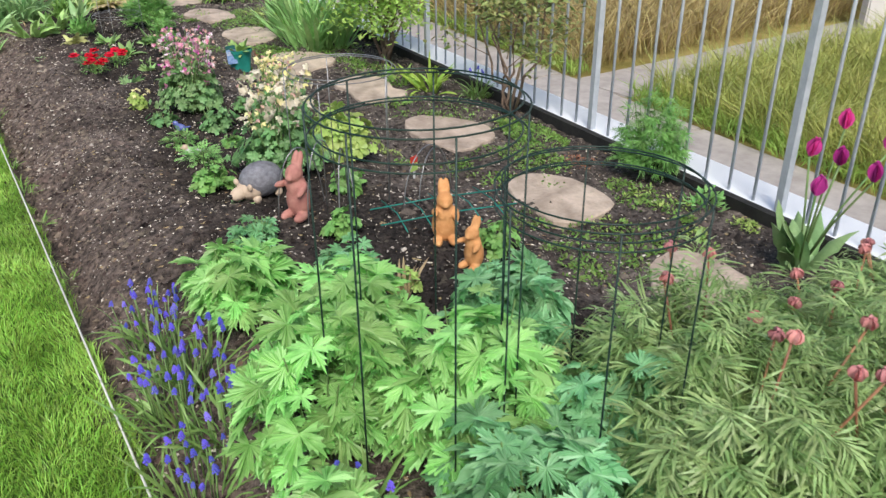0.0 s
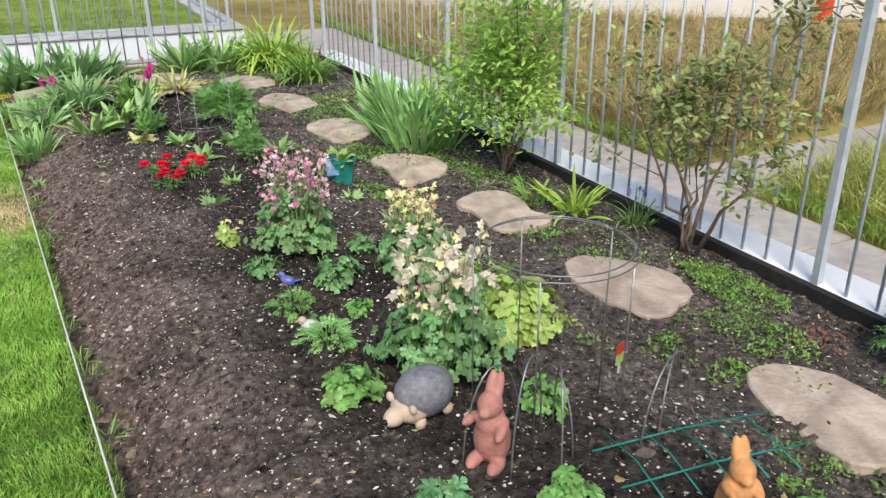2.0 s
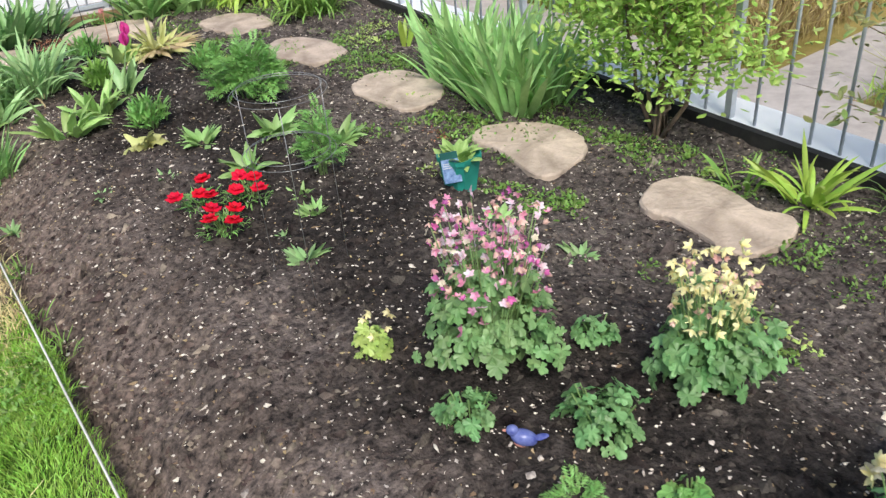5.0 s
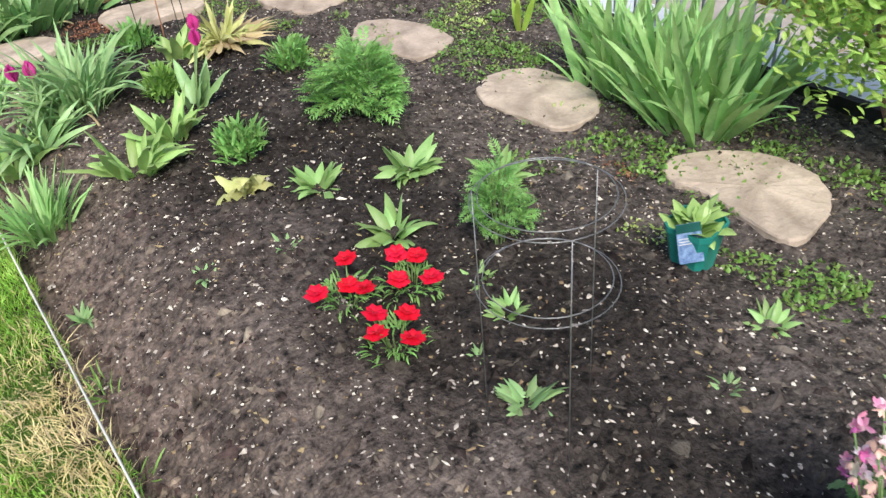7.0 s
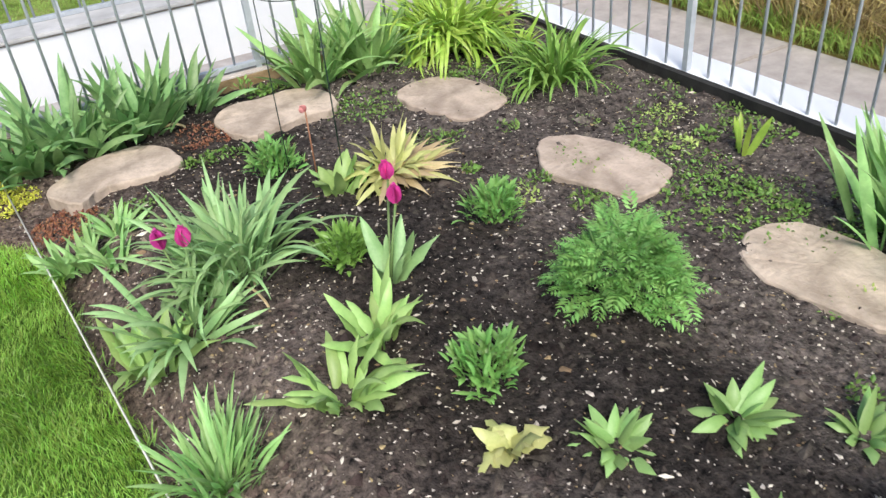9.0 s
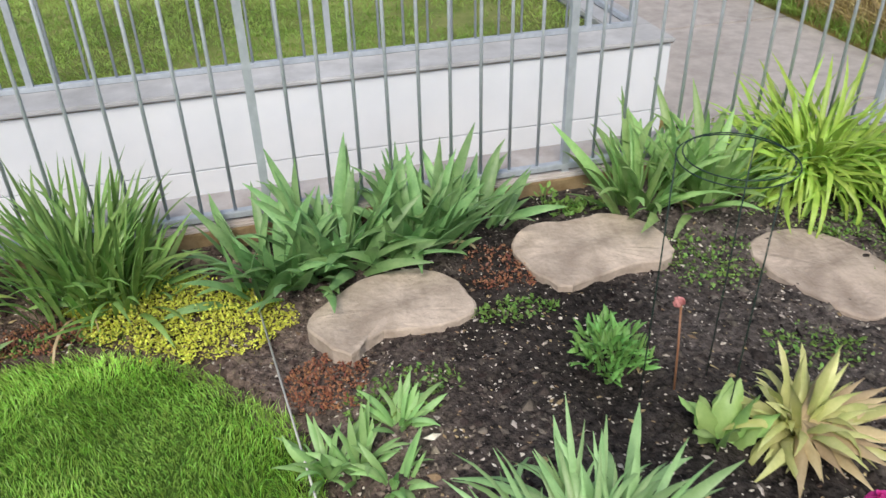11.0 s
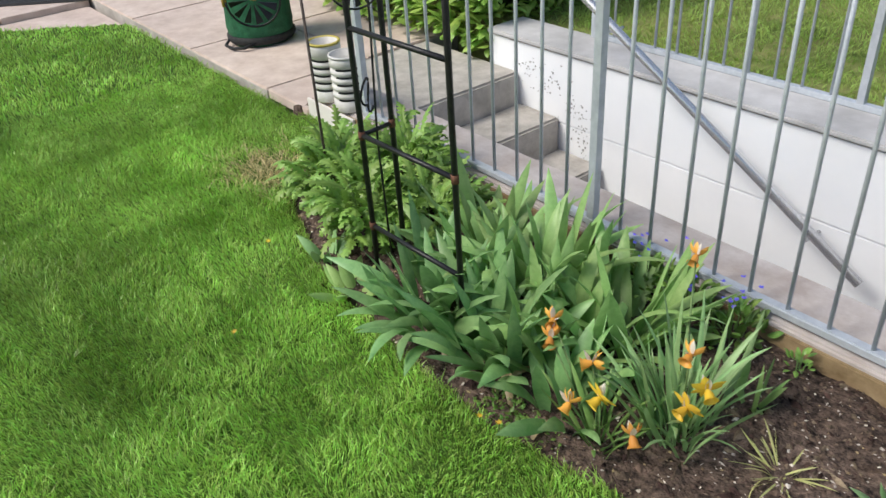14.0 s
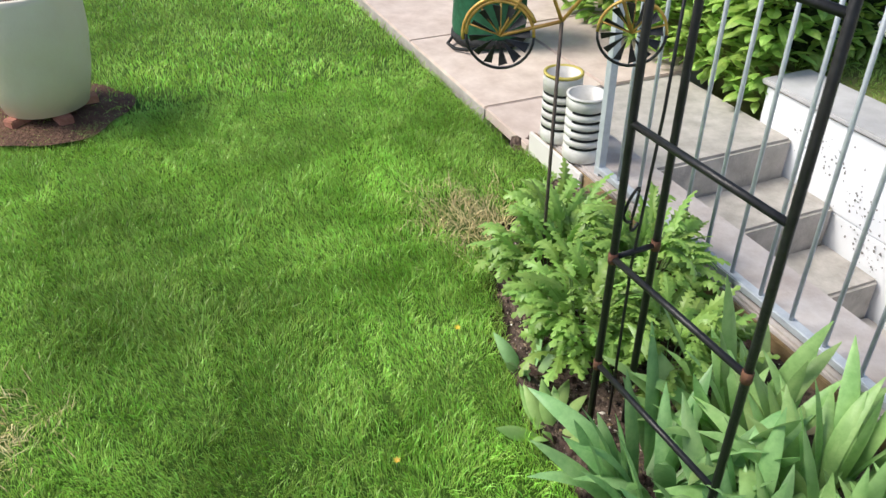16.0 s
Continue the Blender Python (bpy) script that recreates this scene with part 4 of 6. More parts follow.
# ---------- fences ----------
def fence(name, pts, posts, base, rail_z, height, pitch, label, bar=0.0062, post_r=0.0155):
    """Steel fence along pts[0] to pts[1]: bottom rail, top rail, posts at the given distances and round bars between them."""
    (x0, y0), (x1, y1) = pts
    Lg, ang = math.hypot(x1 - x0, y1 - y0), math.degrees(math.atan2(y1 - y0, x1 - x0))
    e = empty(name, x0, y0, 0, ang, label, "fence")
    part("bottom_rail", box(0, -0.016, rail_z - 0.012, Lg, 0.016, rail_z + 0.012, 0.003), M_GALV, e)
    part("top_rail", box(0, -0.016, height - 0.02, Lg, 0.016, height, 0.003), M_GALV, e)
    pm = mesh_of("post", *[list(q) for q in tube_data([(0, 0, base), (0, 0, height + 0.03)], post_r * 1.25, 4)], M_GALV)
    V, Fc = tube_data([(0, 0, rail_z + 0.01), (0, 0, height - 0.015)], bar, 8)
    bmz = mesh_of("bar", V, Fc, M_GALV, True)
    for d in posts:
        put("post", pm, e, pose(d, 0, 0, 0, 0, 45))
    for a, b in zip(posts, posts[1:] + [Lg]):
        n = max(1, round((b - a) / pitch))
        for i in range(1, n):
            put("bar", bmz, e, pose(a + (b - a) * i / n, 0, 0))
    return e


fence("garden_fence", [(-3.8, 7.2), (2.45, 7.2)], [0.01, 1.295, 2.545, 3.75, 4.84, 6.2], 0.0, 0.118, 1.3, 0.114, "galvanised steel bar fence on the back kerb")
fence("street_fence", [(fence_x(7.2) - 0.01, 7.2), (fence_x(-3.5) - 0.01, -3.5)], [0.05, 1.25, 2.45, 3.7, 5.3, 6.36, 7.6, 8.8, 10.0], -0.05, 0.035, 1.3, 0.118, "galvanised steel bar fence above the sidewalk")
fence("terrace_fence", [(-3.55, 8.37), (1.9, 8.37)], [0.01, 1.3, 2.6, 3.9, 5.2, 5.44], 0.18, 0.225, 1.35, 0.115, "galvanised steel bar fence on the white wall")
fence("return_fence", [(1.9, 8.42), (1.9, 14.5)], [1.3, 2.6, 3.9, 5.2], 0.18, 0.225, 1.35, 0.115, "galvanised steel bar fence on the wall return")
rail = empty("handrail", -3.6, 8.04, 0, 0, "polished steel handrail sloping along the white wall", "handrail")
tube("rail_tube", [(0.09, 0, 0.62), (0.14, 0, 0.59), (1.63, 0, -0.28)], 0.0185, M_STEEL, rail, 12)
for k in (0.4, 1.4):
    tube("bracket", [(k, 0, 0.672 - 0.584 * k - 0.01), (k, 0.02, 0.672 - 0.584 * k - 0.06), (k, 0.115, 0.672 - 0.584 * k - 0.06)], 0.007, M_STEEL, rail, 6)

# flagstones, each a rounded irregular slab
def flag(pts, t=0.026, seed=0):
    cx, cy = sum(p[0] for p in pts) / len(pts), sum(p[1] for p in pts) / len(pts)
    r = random.Random(seed)
    ring = []
    n = len(pts)
    for i in range(n):
        p0, p1, p2, p3 = (pts[(i + k) % n] for k in (-1, 0, 1, 2))
        for k in range(4):
            s = k / 4
            q = [0.5 * (2 * p1[j] + (p2[j] - p0[j]) * s + (2 * p0[j] - 5 * p1[j] + 4 * p2[j] - p3[j]) * s * s + (3 * p1[j] - p0[j] - 3 * p2[j] + p3[j]) * s ** 3) for j in (0, 1)]
            ring.append((q[0] - cx + r.gauss(0, 0.003), q[1] - cy + r.gauss(0, 0.003)))
    m = len(ring)
    V = [(x, y, -0.03) for x, y in ring] + [(x, y, t - 0.008) for x, y in ring] + [(x * k, y * k, t - 0.002) for (x, y), k in ((q, 0.985 - 0.02 * r.random()) for q in ring)] + [(x * 0.8, y * 0.8, t + r.gauss(0, 0.0012)) for x, y in ring] + [(0, 0, t)]
    Fc = [(a * m + i, a * m + (i + 1) % m, (a + 1) * m + (i + 1) % m, (a + 1) * m + i) for a in range(3) for i in range(m)] + [(3 * m + i, 3 * m + (i + 1) % m, 4 * m) for i in range(m)]
    ob = put("flagstone", mesh_of("flagstone", V, Fc, M_FLAG, False), label="irregular sandstone stepping stone set in soil", category="stepping stone", group="stepping stones along the bed")
    ob.matrix_world = pose(cx, cy, gz(cx, cy))


FLAGS = [
    [(1.96, 0.72), (2.04, 0.78), (2.16, 0.78), (2.21, 0.63), (2.17, 0.49), (2.07, 0.43), (1.92, 0.46), (1.88, 0.59)],
    [(1.98, 1.57), (2.09, 1.58), (2.2, 1.45), (2.21, 1.22), (2.12, 1.14), (1.95, 1.13), (1.9, 1.24), (1.91, 1.44)],
    [(1.92, 2.42), (2.0, 2.47), (2.09, 2.43), (2.22, 2.26), (2.23, 2.11), (2.15, 2.01), (1.98, 1.95), (1.91, 2.07), (1.88, 2.27)],
    [(1.86, 3.2), (1.99, 3.29), (2.13, 3.25), (2.14, 3.1), (2.12, 2.97), (2.15, 2.87), (2.08, 2.81), (1.91, 2.81), (1.86, 2.9), (1.88, 3.07)],
    [(1.74, 3.98), (1.84, 4.06), (2.0, 3.97), (2.07, 3.85), (2.06, 3.72), (1.99, 3.62), (1.9, 3.57), (1.77, 3.55), (1.74, 3.65), (1.76, 3.84)],
    [(1.67, 4.88), (1.78, 4.94), (1.92, 4.89), (1.97, 4.72), (1.95, 4.52), (1.84, 4.42), (1.7, 4.42), (1.66, 4.56), (1.62, 4.74)],
    [(1.59, 5.75), (1.67, 5.82), (1.78, 5.77), (1.87, 5.57), (1.87, 5.36), (1.76, 5.29), (1.64, 5.29), (1.58, 5.44), (1.53, 5.6)],
    [(1.47, 6.64), (1.6, 6.69), (1.73, 6.65), (1.81, 6.48), (1.82, 6.3), (1.75, 6.22), (1.57, 6.19), (1.49, 6.34), (1.45, 6.5)],
    [(0.7, 6.82), (0.79, 6.92), (0.93, 6.91), (1.09, 6.91), (1.19, 6.82), (1.2, 6.67), (1.15, 6.6), (1.02, 6.6), (0.85, 6.56), (0.78, 6.55), (0.71, 6.66)],
    [(0.0, 6.59), (0.03, 6.65), (0.19, 6.77), (0.37, 6.78), (0.46, 6.7), (0.49, 6.57), (0.47, 6.51), (0.35, 6.48), (0.2, 6.5), (0.1, 6.43), (0.04, 6.49)],
]
for i, p in enumerate(FLAGS):
    flag(p, 0.026 if i > 7 else 0.019, seed=i)

string_pts = [(string_x(y), y, 0.045 - 0.01 * math.sin((y + 1.5) / 8.4 * math.pi)) for y in np.linspace(-1.6, 6.85, 12)]
line = empty("garden_string", 0, 0, 0, 0, "white string stretched along the lawn edge", "string")
tube("cord", string_pts, 0.0032, M_STRING, line, 5)
tube("peg", [(string_x(6.85), 6.86, -0.05), (string_x(6.85), 6.86, 0.09)], 0.007, BARK, line, 6)


# ---------- beyond the street ----------
side_y = lambda x: 4.83 + (x - 5.0) * 0.123
V, Q = blades(80000, 5.15, 9.5, -3.0, 6.5, lambda x, y, r: (y < side_y(x) - 0.42 - 0.25 * r) & (r < 1.1 - 0.12 * (x - 5)), lambda x, y: np.full_like(x, LOW - 0.02), 0.36, 0.009, 41, 0.8)
put("street_shrubbery", fast_mesh("street_shrubbery", V, Q, L_OLIVE), label="olive green tufts of ornamental grass beyond the sidewalk", category="grass", kind="stuff")
V, Q = blades(150000, 5.1, 15, 4.8, 16, lambda x, y, r: (y > side_y(x) + 0.42 + 0.2 * r) & (x + 0.7 * y < 17.3) & (r < 1.15 - 0.05 * (y - 5)), lambda x, y: np.full_like(x, LOW - 0.02), 0.5, 0.012, 42, 0.8)
put("dry_meadow", fast_mesh("dry_meadow", V, Q, L_TAN), label="tan dry meadow grass beyond the sidewalk", category="grass", kind="stuff")
V, Q = blades(9000, 5.0, 5.25, -4.0, 16, lambda x, y, r: np.abs(y - 4.85) > 0.42, lambda x, y: np.full_like(x, LOW - 0.01), 0.18, 0.012, 43, 0.9)
put("verge_grass", fast_mesh("verge_grass", V, Q, M_FARGRASS), label="ragged green grass along the sidewalk edge", category="grass", kind="stuff")
house = empty("pale_house", 15.2, 14.0, LOW, -34, "pale rendered house far beyond the street", "house")
part("wall", box(-9, -3, 0, 9, 3, 5.5, 0.05), M_HOUSE, house)
part("roof", box(-9.4, -3.4, 5.5, 9.4, 3.4, 5.9, 0.05), M_CONC, house)
for k in range(4):
    part("window", box(-7 + 4 * k, -3.04, 1.4, -5.4 + 4 * k, -2.9, 3.0, 0.02), M_EDGE, house)
low_w = empty("pale_low_wall", 10.2, 4.75, LOW, -35, "low pale wall beside the far path", "wall")
part("wall_body", box(-1.1, -0.12, 0, 2.5, 0.12, 0.75, 0.02), M_HOUSE, low_w)
part("wall_cap", box(-1.15, -0.15, 0.752, 2.55, 0.15, 0.8, 0.01), M_CONC, low_w)
bar_e = empty("red_post", 13.2, 10.95, LOW, 0, "red painted post across the street", "post")
part("shaft", box(-0.12, -0.12, 0, 0.12, 0.12, 1.9, 0.02), M_REDP, bar_e)
part("foot", box(-0.2, -0.2, 0, 0.2, 0.2, 0.08, 0.02), M_CONC, bar_e)

# ---------- hedge, patio things ----------
hedge = empty("hedge", -4.85, 8.75, 0.02, 0, "leafy green hedge beside the steps", "hedge")
items = []
for i in range(5200):
    side = rng.random()
    if side < 0.62:
        px, py, pz, yaw = rng.uniform(-0.85, 0.78), -0.6 + abs(rng.gauss(0, 0.08)) - 0.04 * math.sin(9 * rng.random()), rng.uniform(0.06, 1.35), -math.pi / 2
    elif side < 0.85:
        px, py, pz, yaw = 0.78 - abs(rng.gauss(0, 0.08)), rng.uniform(-0.6, 0.6), rng.uniform(0.06, 1.35), 0.0
    else:
        px, py, pz, yaw = rng.uniform(-0.85, 0.78), rng.uniform(-0.6, 0.6), 1.35 + rng.gauss(0, 0.05), rng.uniform(0, 6.28)
    Vv, Fc = rng.choice(P_OVAL)
    items.append((Vv, Fc, xf(px, py, pz, yaw + rng.gauss(0, 0.7), rng.uniform(0.5, 1.9), rng.gauss(0, 0.5), rng.uniform(0.07, 0.13))))
joined("foliage", items, L_HEDGE, hedge, "stuff")
for i in range(7):
    tube("branch", [(-0.7 + 0.23 * i, -0.2, -0.02), (-0.7 + 0.23 * i + rng.gauss(0, 0.05), -0.25, 0.6), (-0.7 + 0.23 * i + rng.gauss(0, 0.12), -0.3, 1.2)], 0.02, BARK, hedge, 6, r_end=0.008)
# added filler box; its near-black green paints the shade between the hedge leaves
part("core", box(-0.8, -0.42, 0.05, 0.68, 0.5, 1.2, 0.15), mat("painted hedge shade", (0.012, 0.03, 0.006), (0.03, 0.06, 0.012), 20, 0.9, 0.8, 30, dist=0.05), hedge)

bag = empty("garden_bag", -5.36, 7.52, 0.032, 20, "dark green fabric garden waste bag on the patio", "garden bag")
Vb, Fb = lathe([(0.165, 0.0), (0.185, 0.02), (0.192, 0.1), (0.188, 0.25), (0.194, 0.4), (0.19, 0.52), (0.183, 0.525), (0.18, 0.4), (0.175, 0.06)], 28)
Vb = [(x * (1 + 0.02 * math.sin(6 * math.atan2(y, x) + 20 * z)), y * (1 + 0.02 * math.sin(6 * math.atan2(y, x) + 20 * z)), z) for x, y, z in Vb]
put("bag_body", mesh_of("bag_body", Vb, Fb, M_BAG, True), bag)
put("hem", mesh_of("hem", *lathe([(0.19, 0.015), (0.2, 0.03), (0.2, 0.05), (0.19, 0.06)], 28, False), M_DRAIN, True), bag, None, "black hem band")
tube("handle", [(0.1, -0.17, 0.03), (0.07, -0.23, 0.02), (0.0, -0.25, 0.015), (-0.07, -0.23, 0.02), (-0.1, -0.17, 0.03)], 0.009, M_DRAIN, bag, 6, "black webbing handle")


def wheel(parent, cx, cz, r):
    w = new("wheel")
    w.parent = parent
    w.matrix_basis = Matrix.Translation((cx, 0, cz))
    ring = [(r * math.cos(a), 0, r * math.sin(a)) for a in np.linspace(0, 2 * math.pi, 29)]
    up, lo = ring[:15], ring[14:]
    tube("rim", up, 0.0045, M_GOLDP, w, 6)
    tube("rim", lo, 0.004, M_BLACKM, w, 6)
    for k in range(5):
        a = math.pi * (k + 0.5) / 5
        tube("spoke", [(0, 0, 0), (r * math.cos(a), 0, r * math.sin(a))], 0.003, M_GOLDP, w, 5)
    for k in range(12):
        a = 2 * math.pi * k / 12
        c, s = math.cos(a), math.sin(a)
        c2, s2 = math.cos(a + 0.28), math.sin(a + 0.28)
        P = [(0.18 * r * c, 0.002, 0.18 * r * s), (0.9 * r * c, -0.008, 0.9 * r * s), (0.9 * r * c2, 0.008, 0.9 * r * s2), (0.18 * r * c, -0.002, 0.18 * r * s), (0.9 * r * c, -0.011, 0.9 * r * s), (0.9 * r * c2, 0.005, 0.9 * r * s2)]
        put("vane", mesh_of("vane", P, [(0, 1, 2), (5, 4, 3), (0, 3, 4, 1), (1, 4, 5, 2), (2, 5, 3, 0)], M_BLACKM), w)


spin = empty("bicycle_spinner", -3.41, 6.76, 0.0, 57, "garden spinner shaped like a gold bicycle on a rusty stake", "garden ornament")
tube("stake", [(0, 0, -0.02), (0, 0, 0.82)], 0.005, M_STAKE, spin, 6)
wheel(spin, -0.155, 0.775, 0.088)
wheel(spin, 0.175, 0.8, 0.085)
for a, b in (((-0.155, 0, 0.775), (0.0, 0, 0.82)), ((0.0, 0, 0.82), (0.11, 0, 0.97)), ((-0.06, 0, 0.96), (0.11, 0, 0.97)), ((0.0, 0, 0.82), (-0.075, 0, 1.0)), ((0.1, 0, 1.0), (0.175, 0, 0.8)), ((-0.155, 0, 0.775), (-0.06, 0, 0.96))):
    tube("frame_tube", [a, b], 0.005, M_GOLDP, spin, 6)
tube("fender", [(-0.155 + 0.097 * math.cos(a), 0, 0.775 + 0.097 * math.sin(a)) for a in np.linspace(0.4, 3.3, 14)], 0.005, M_GOLDP, spin, 6)


def canister(x, y, hgt, top):
    e = empty("plastic_canister", x, y, 0.097, rng.uniform(0, 90), "cloudy white ribbed plastic canister on the kerb", "canister", "canisters on the kerb")
    prof = [(0.066, 0.0), (0.072, 0.006)]
    for k in range(5):
        z0 = 0.05 + k * 0.034
        prof += [(0.073, z0), (0.064, z0 + 0.004), (0.064, z0 + 0.012), (0.073, z0 + 0.016)]
    prof += [(0.074, hgt - 0.02), (0.07, hgt), (0.06, hgt), (0.062, hgt - 0.06), (0.0, hgt - 0.06)]
    put("body", mesh_of("body", *lathe(prof, 28), M_BUCKET, True), e)
    for k in range(5):
        z0 = 0.05 + k * 0.034
        a0 = 3.6
        V1 = [(r * math.cos(a), r * math.sin(a), z) for r, z in ((0.0655, z0 + 0.005), (0.0705, z0 + 0.005), (0.0705, z0 + 0.011), (0.0655, z0 + 0.011)) for a in np.linspace(a0, a0 + 1.9, 9)]
        put("slot", mesh_of("slot", V1, [(b * 9 + i, b * 9 + i + 1, ((b + 1) % 4) * 9 + i + 1, ((b + 1) % 4) * 9 + i) for b in range(4) for i in range(8)], M_DRAIN), e, None, "dark slot")
    put("rim_band", mesh_of("rim_band", *lathe([(0.0705, hgt - 0.002), (0.075, hgt - 0.004), (0.075, hgt + 0.004), (0.066, hgt + 0.006), (0.062, hgt - 0.002)], 28, False), top, True), e)
    return e


canister(-4.1, 7.21, 0.265, M_LIDY)
canister(-3.93, 7.21, 0.245, M_BUCKET)

planter = empty("planter", -5.35, 5.38, 0.0, 0, "large cream stoneware planter raised on bricks", "planter")
put("pot_wall", mesh_of("pot_wall", *lathe([(0.16, 0.05), (0.175, 0.055), (0.215, 0.2), (0.24, 0.36), (0.245, 0.47), (0.235, 0.53), (0.238, 0.555), (0.225, 0.56), (0.21, 0.53), (0.215, 0.46), (0.0, 0.45)], 40), M_PLANTER, True), planter)
for a in (-0.9, 0.35, 1.7, 3.4):
    put("brick_foot", bpy.data.meshes.new_from_object(part("tmp_brick", box(-0.045, -0.03, 0, 0.045, 0.03, 0.052, 0.005), M_BRICK)), planter, xf(0.16 * math.cos(a), 0.16 * math.sin(a), 0, a))
for o in [o for o in scene.objects if o.name.startswith("tmp_brick")]:
    bpy.data.objects.remove(o)
put("potting_soil", mesh_of("potting_soil", *lathe([(0.21, 0.452), (0.15, 0.47), (0.0, 0.475)], 24, False), M_MULCH, True), planter)
ring_e = put("mulch_circle", mesh_of("mulch_circle", [(0.34 * (1 + 0.06 * math.sin(5 * a)) * math.cos(a), 0.34 * (1 + 0.06 * math.sin(5 * a)) * math.sin(a), 0.004 + 0.004 * math.sin(9 * a)) for a in np.linspace(0, 6.2, 40)] + [(0, 0, 0.014)], [(i, (i + 1) % 40, 40) for i in range(40)], M_MULCH), label="round patch of bark mulch under the planter", category="mulch", kind="stuff")
ring_e.matrix_world = pose(-5.33, 5.38, 0.012)
small = empty("flower_pot", -5.28, 5.5, 0.472, 0, "small tan flower pot standing in the planter", "flower pot")
put("pot_body", mesh_of("pot_body", *lathe([(0.04, 0), (0.055, 0.09), (0.06, 0.09), (0.06, 0.105), (0.05, 0.105), (0.046, 0.08), (0.0, 0.08)], 24), M_PATIO, True), small)
joined("foliage", [(v, q, xf(rng.gauss(0, 0.02), rng.gauss(0, 0.02), 0.08, rng.uniform(0, 6.28), rng.uniform(0, 0.9), 0, 0.06)) for v, q in (rng.choice(P_OVAL) for _ in range(40))], L_COLB, small, "stuff")
blue = empty("blue_vase", -5.37, 5.44, 0.47, 0, "pale blue glazed vase standing in the planter", "vase")
put("vase_body", mesh_of("vase_body", *lathe([(0.03, 0), (0.036, 0.05), (0.028, 0.12), (0.034, 0.17), (0.03, 0.17), (0.02, 0.1)], 20), mat("pale blue glaze", (0.2, 0.42, 0.48), (0.32, 0.55, 0.6), 8, 0.3, 0.0), True), blue)
matt = put("door_mat", mesh_of("door_mat", [(-0.45, -0.3, 0), (0.45, -0.3, 0), (0.45, 0.3, 0), (-0.45, 0.3, 0), (-0.44, -0.29, 0.012), (0.44, -0.29, 0.012), (0.44, 0.29, 0.012), (-0.44, 0.29, 0.012)], [(3, 2, 1, 0), (4, 5, 6, 7), (0, 1, 5, 4), (1, 2, 6, 5), (2, 3, 7, 6), (3, 0, 4, 7)], M_RUBBER), label="black rubber mat lying on the patio", category="mat")
matt.matrix_world = pose(-7.74, 6.93, 0.018, 0, 0, 52)
stand = empty("plant_stand", -7.3, 7.42, 0.032, 0, "black wrought iron plant stand on the patio", "plant stand")
for k in range(3):
    a = 2.1 * k + 0.4
    tube("leg", [(0.14 * math.cos(a), 0.14 * math.sin(a), 0.0), (0.09 * math.cos(a), 0.09 * math.sin(a), 0.05), (0.02 * math.cos(a), 0.02 * math.sin(a), 0.12), (0.015 * math.cos(a), 0.015 * math.sin(a), 0.5)], 0.007, M_BLACKM, stand, 6)
put("tray", mesh_of("tray", *lathe([(0.0, 0.5), (0.12, 0.5), (0.13, 0.52)], 20, False), M_BLACKM, True), stand)

# ---------- trellis ----------
tre = empty("trellis", -2.62, 6.58, 0.0, 0, "black iron garden trellis with rusty joints", "trellis")
A, B, C = (-0.195, -0.015), (-0.195, 0.09), (0.195, 0.0)
for p in (A, B, C):
    tube("upright", [(p[0], p[1], -0.03), (p[0], p[1], 1.75)], 0.0085, M_BLACKM, tre, 8)
for z in (0.235, 0.53, 0.835, 1.15, 1.45):
    tube("crossbar", [(A[0], A[1], z), (C[0], C[1], z)], 0.0075, M_BLACKM, tre, 6)
tube("crossbar", [(A[0], A[1], 0.53), (B[0], B[1], 0.535)], 0.0065, M_BLACKM, tre, 6)
tube("crossbar", [(A[0], A[1], 1.15), (B[0], B[1], 1.155)], 0.0065, M_BLACKM, tre, 6)
tube("diagonal_rod", [(A[0], 0.04, 0.05), (A[0], 0.035, 0.5), (A[0] + 0.005, 0.05, 0.85), (A[0], 0.06, 1.2)], 0.0035, M_BLACKM, tre, 5)
tube("scroll", [(A[0] + 0.002, -0.01 + 0.045 * t / 6 * math.cos(t) + 0.03, 0.645 + 0.05 * math.sin(t) * (1 - t / 14)) for t in np.linspace(-2.4, 4.6, 22)], 0.0035, M_BLACKM, tre, 5)
for p, z in ((A, 0.53), (C, 0.53), (A, 0.235), (B, 0.535)):
    tube("rusty_joint", [(p[0], p[1], z - 0.012), (p[0], p[1], z + 0.012)], 0.0105, M_RUST, tre, 8)


# ---------- plant supports and wire ----------
def support(x, y, z, r, material, label, legs=4, rings=(1.0,), wr=0.002):
    g = gz(x, y)
    e = empty("plant_support", x, y, g, rng.uniform(0, 60), label, "plant support")
    z -= g
    for k in rings:
        for dr in (0.0, 0.012):
            tube("ring", [((r - dr) * math.cos(a), (r - dr) * math.sin(a), z * k + dr * 0.8) for a in np.linspace(0, 2 * math.pi, 37)], wr, material, e, 5)
    for i in range(legs):
        a = 2 * math.pi * i / legs
        tube("leg", [(r * math.cos(a), r * math.sin(a), -0.04), (r * math.cos(a), r * math.sin(a), z * 0.6), (r * 1.01 * math.cos(a), r * 1.01 * math.sin(a), z)], wr * 1.15, material, e, 6)
    return e


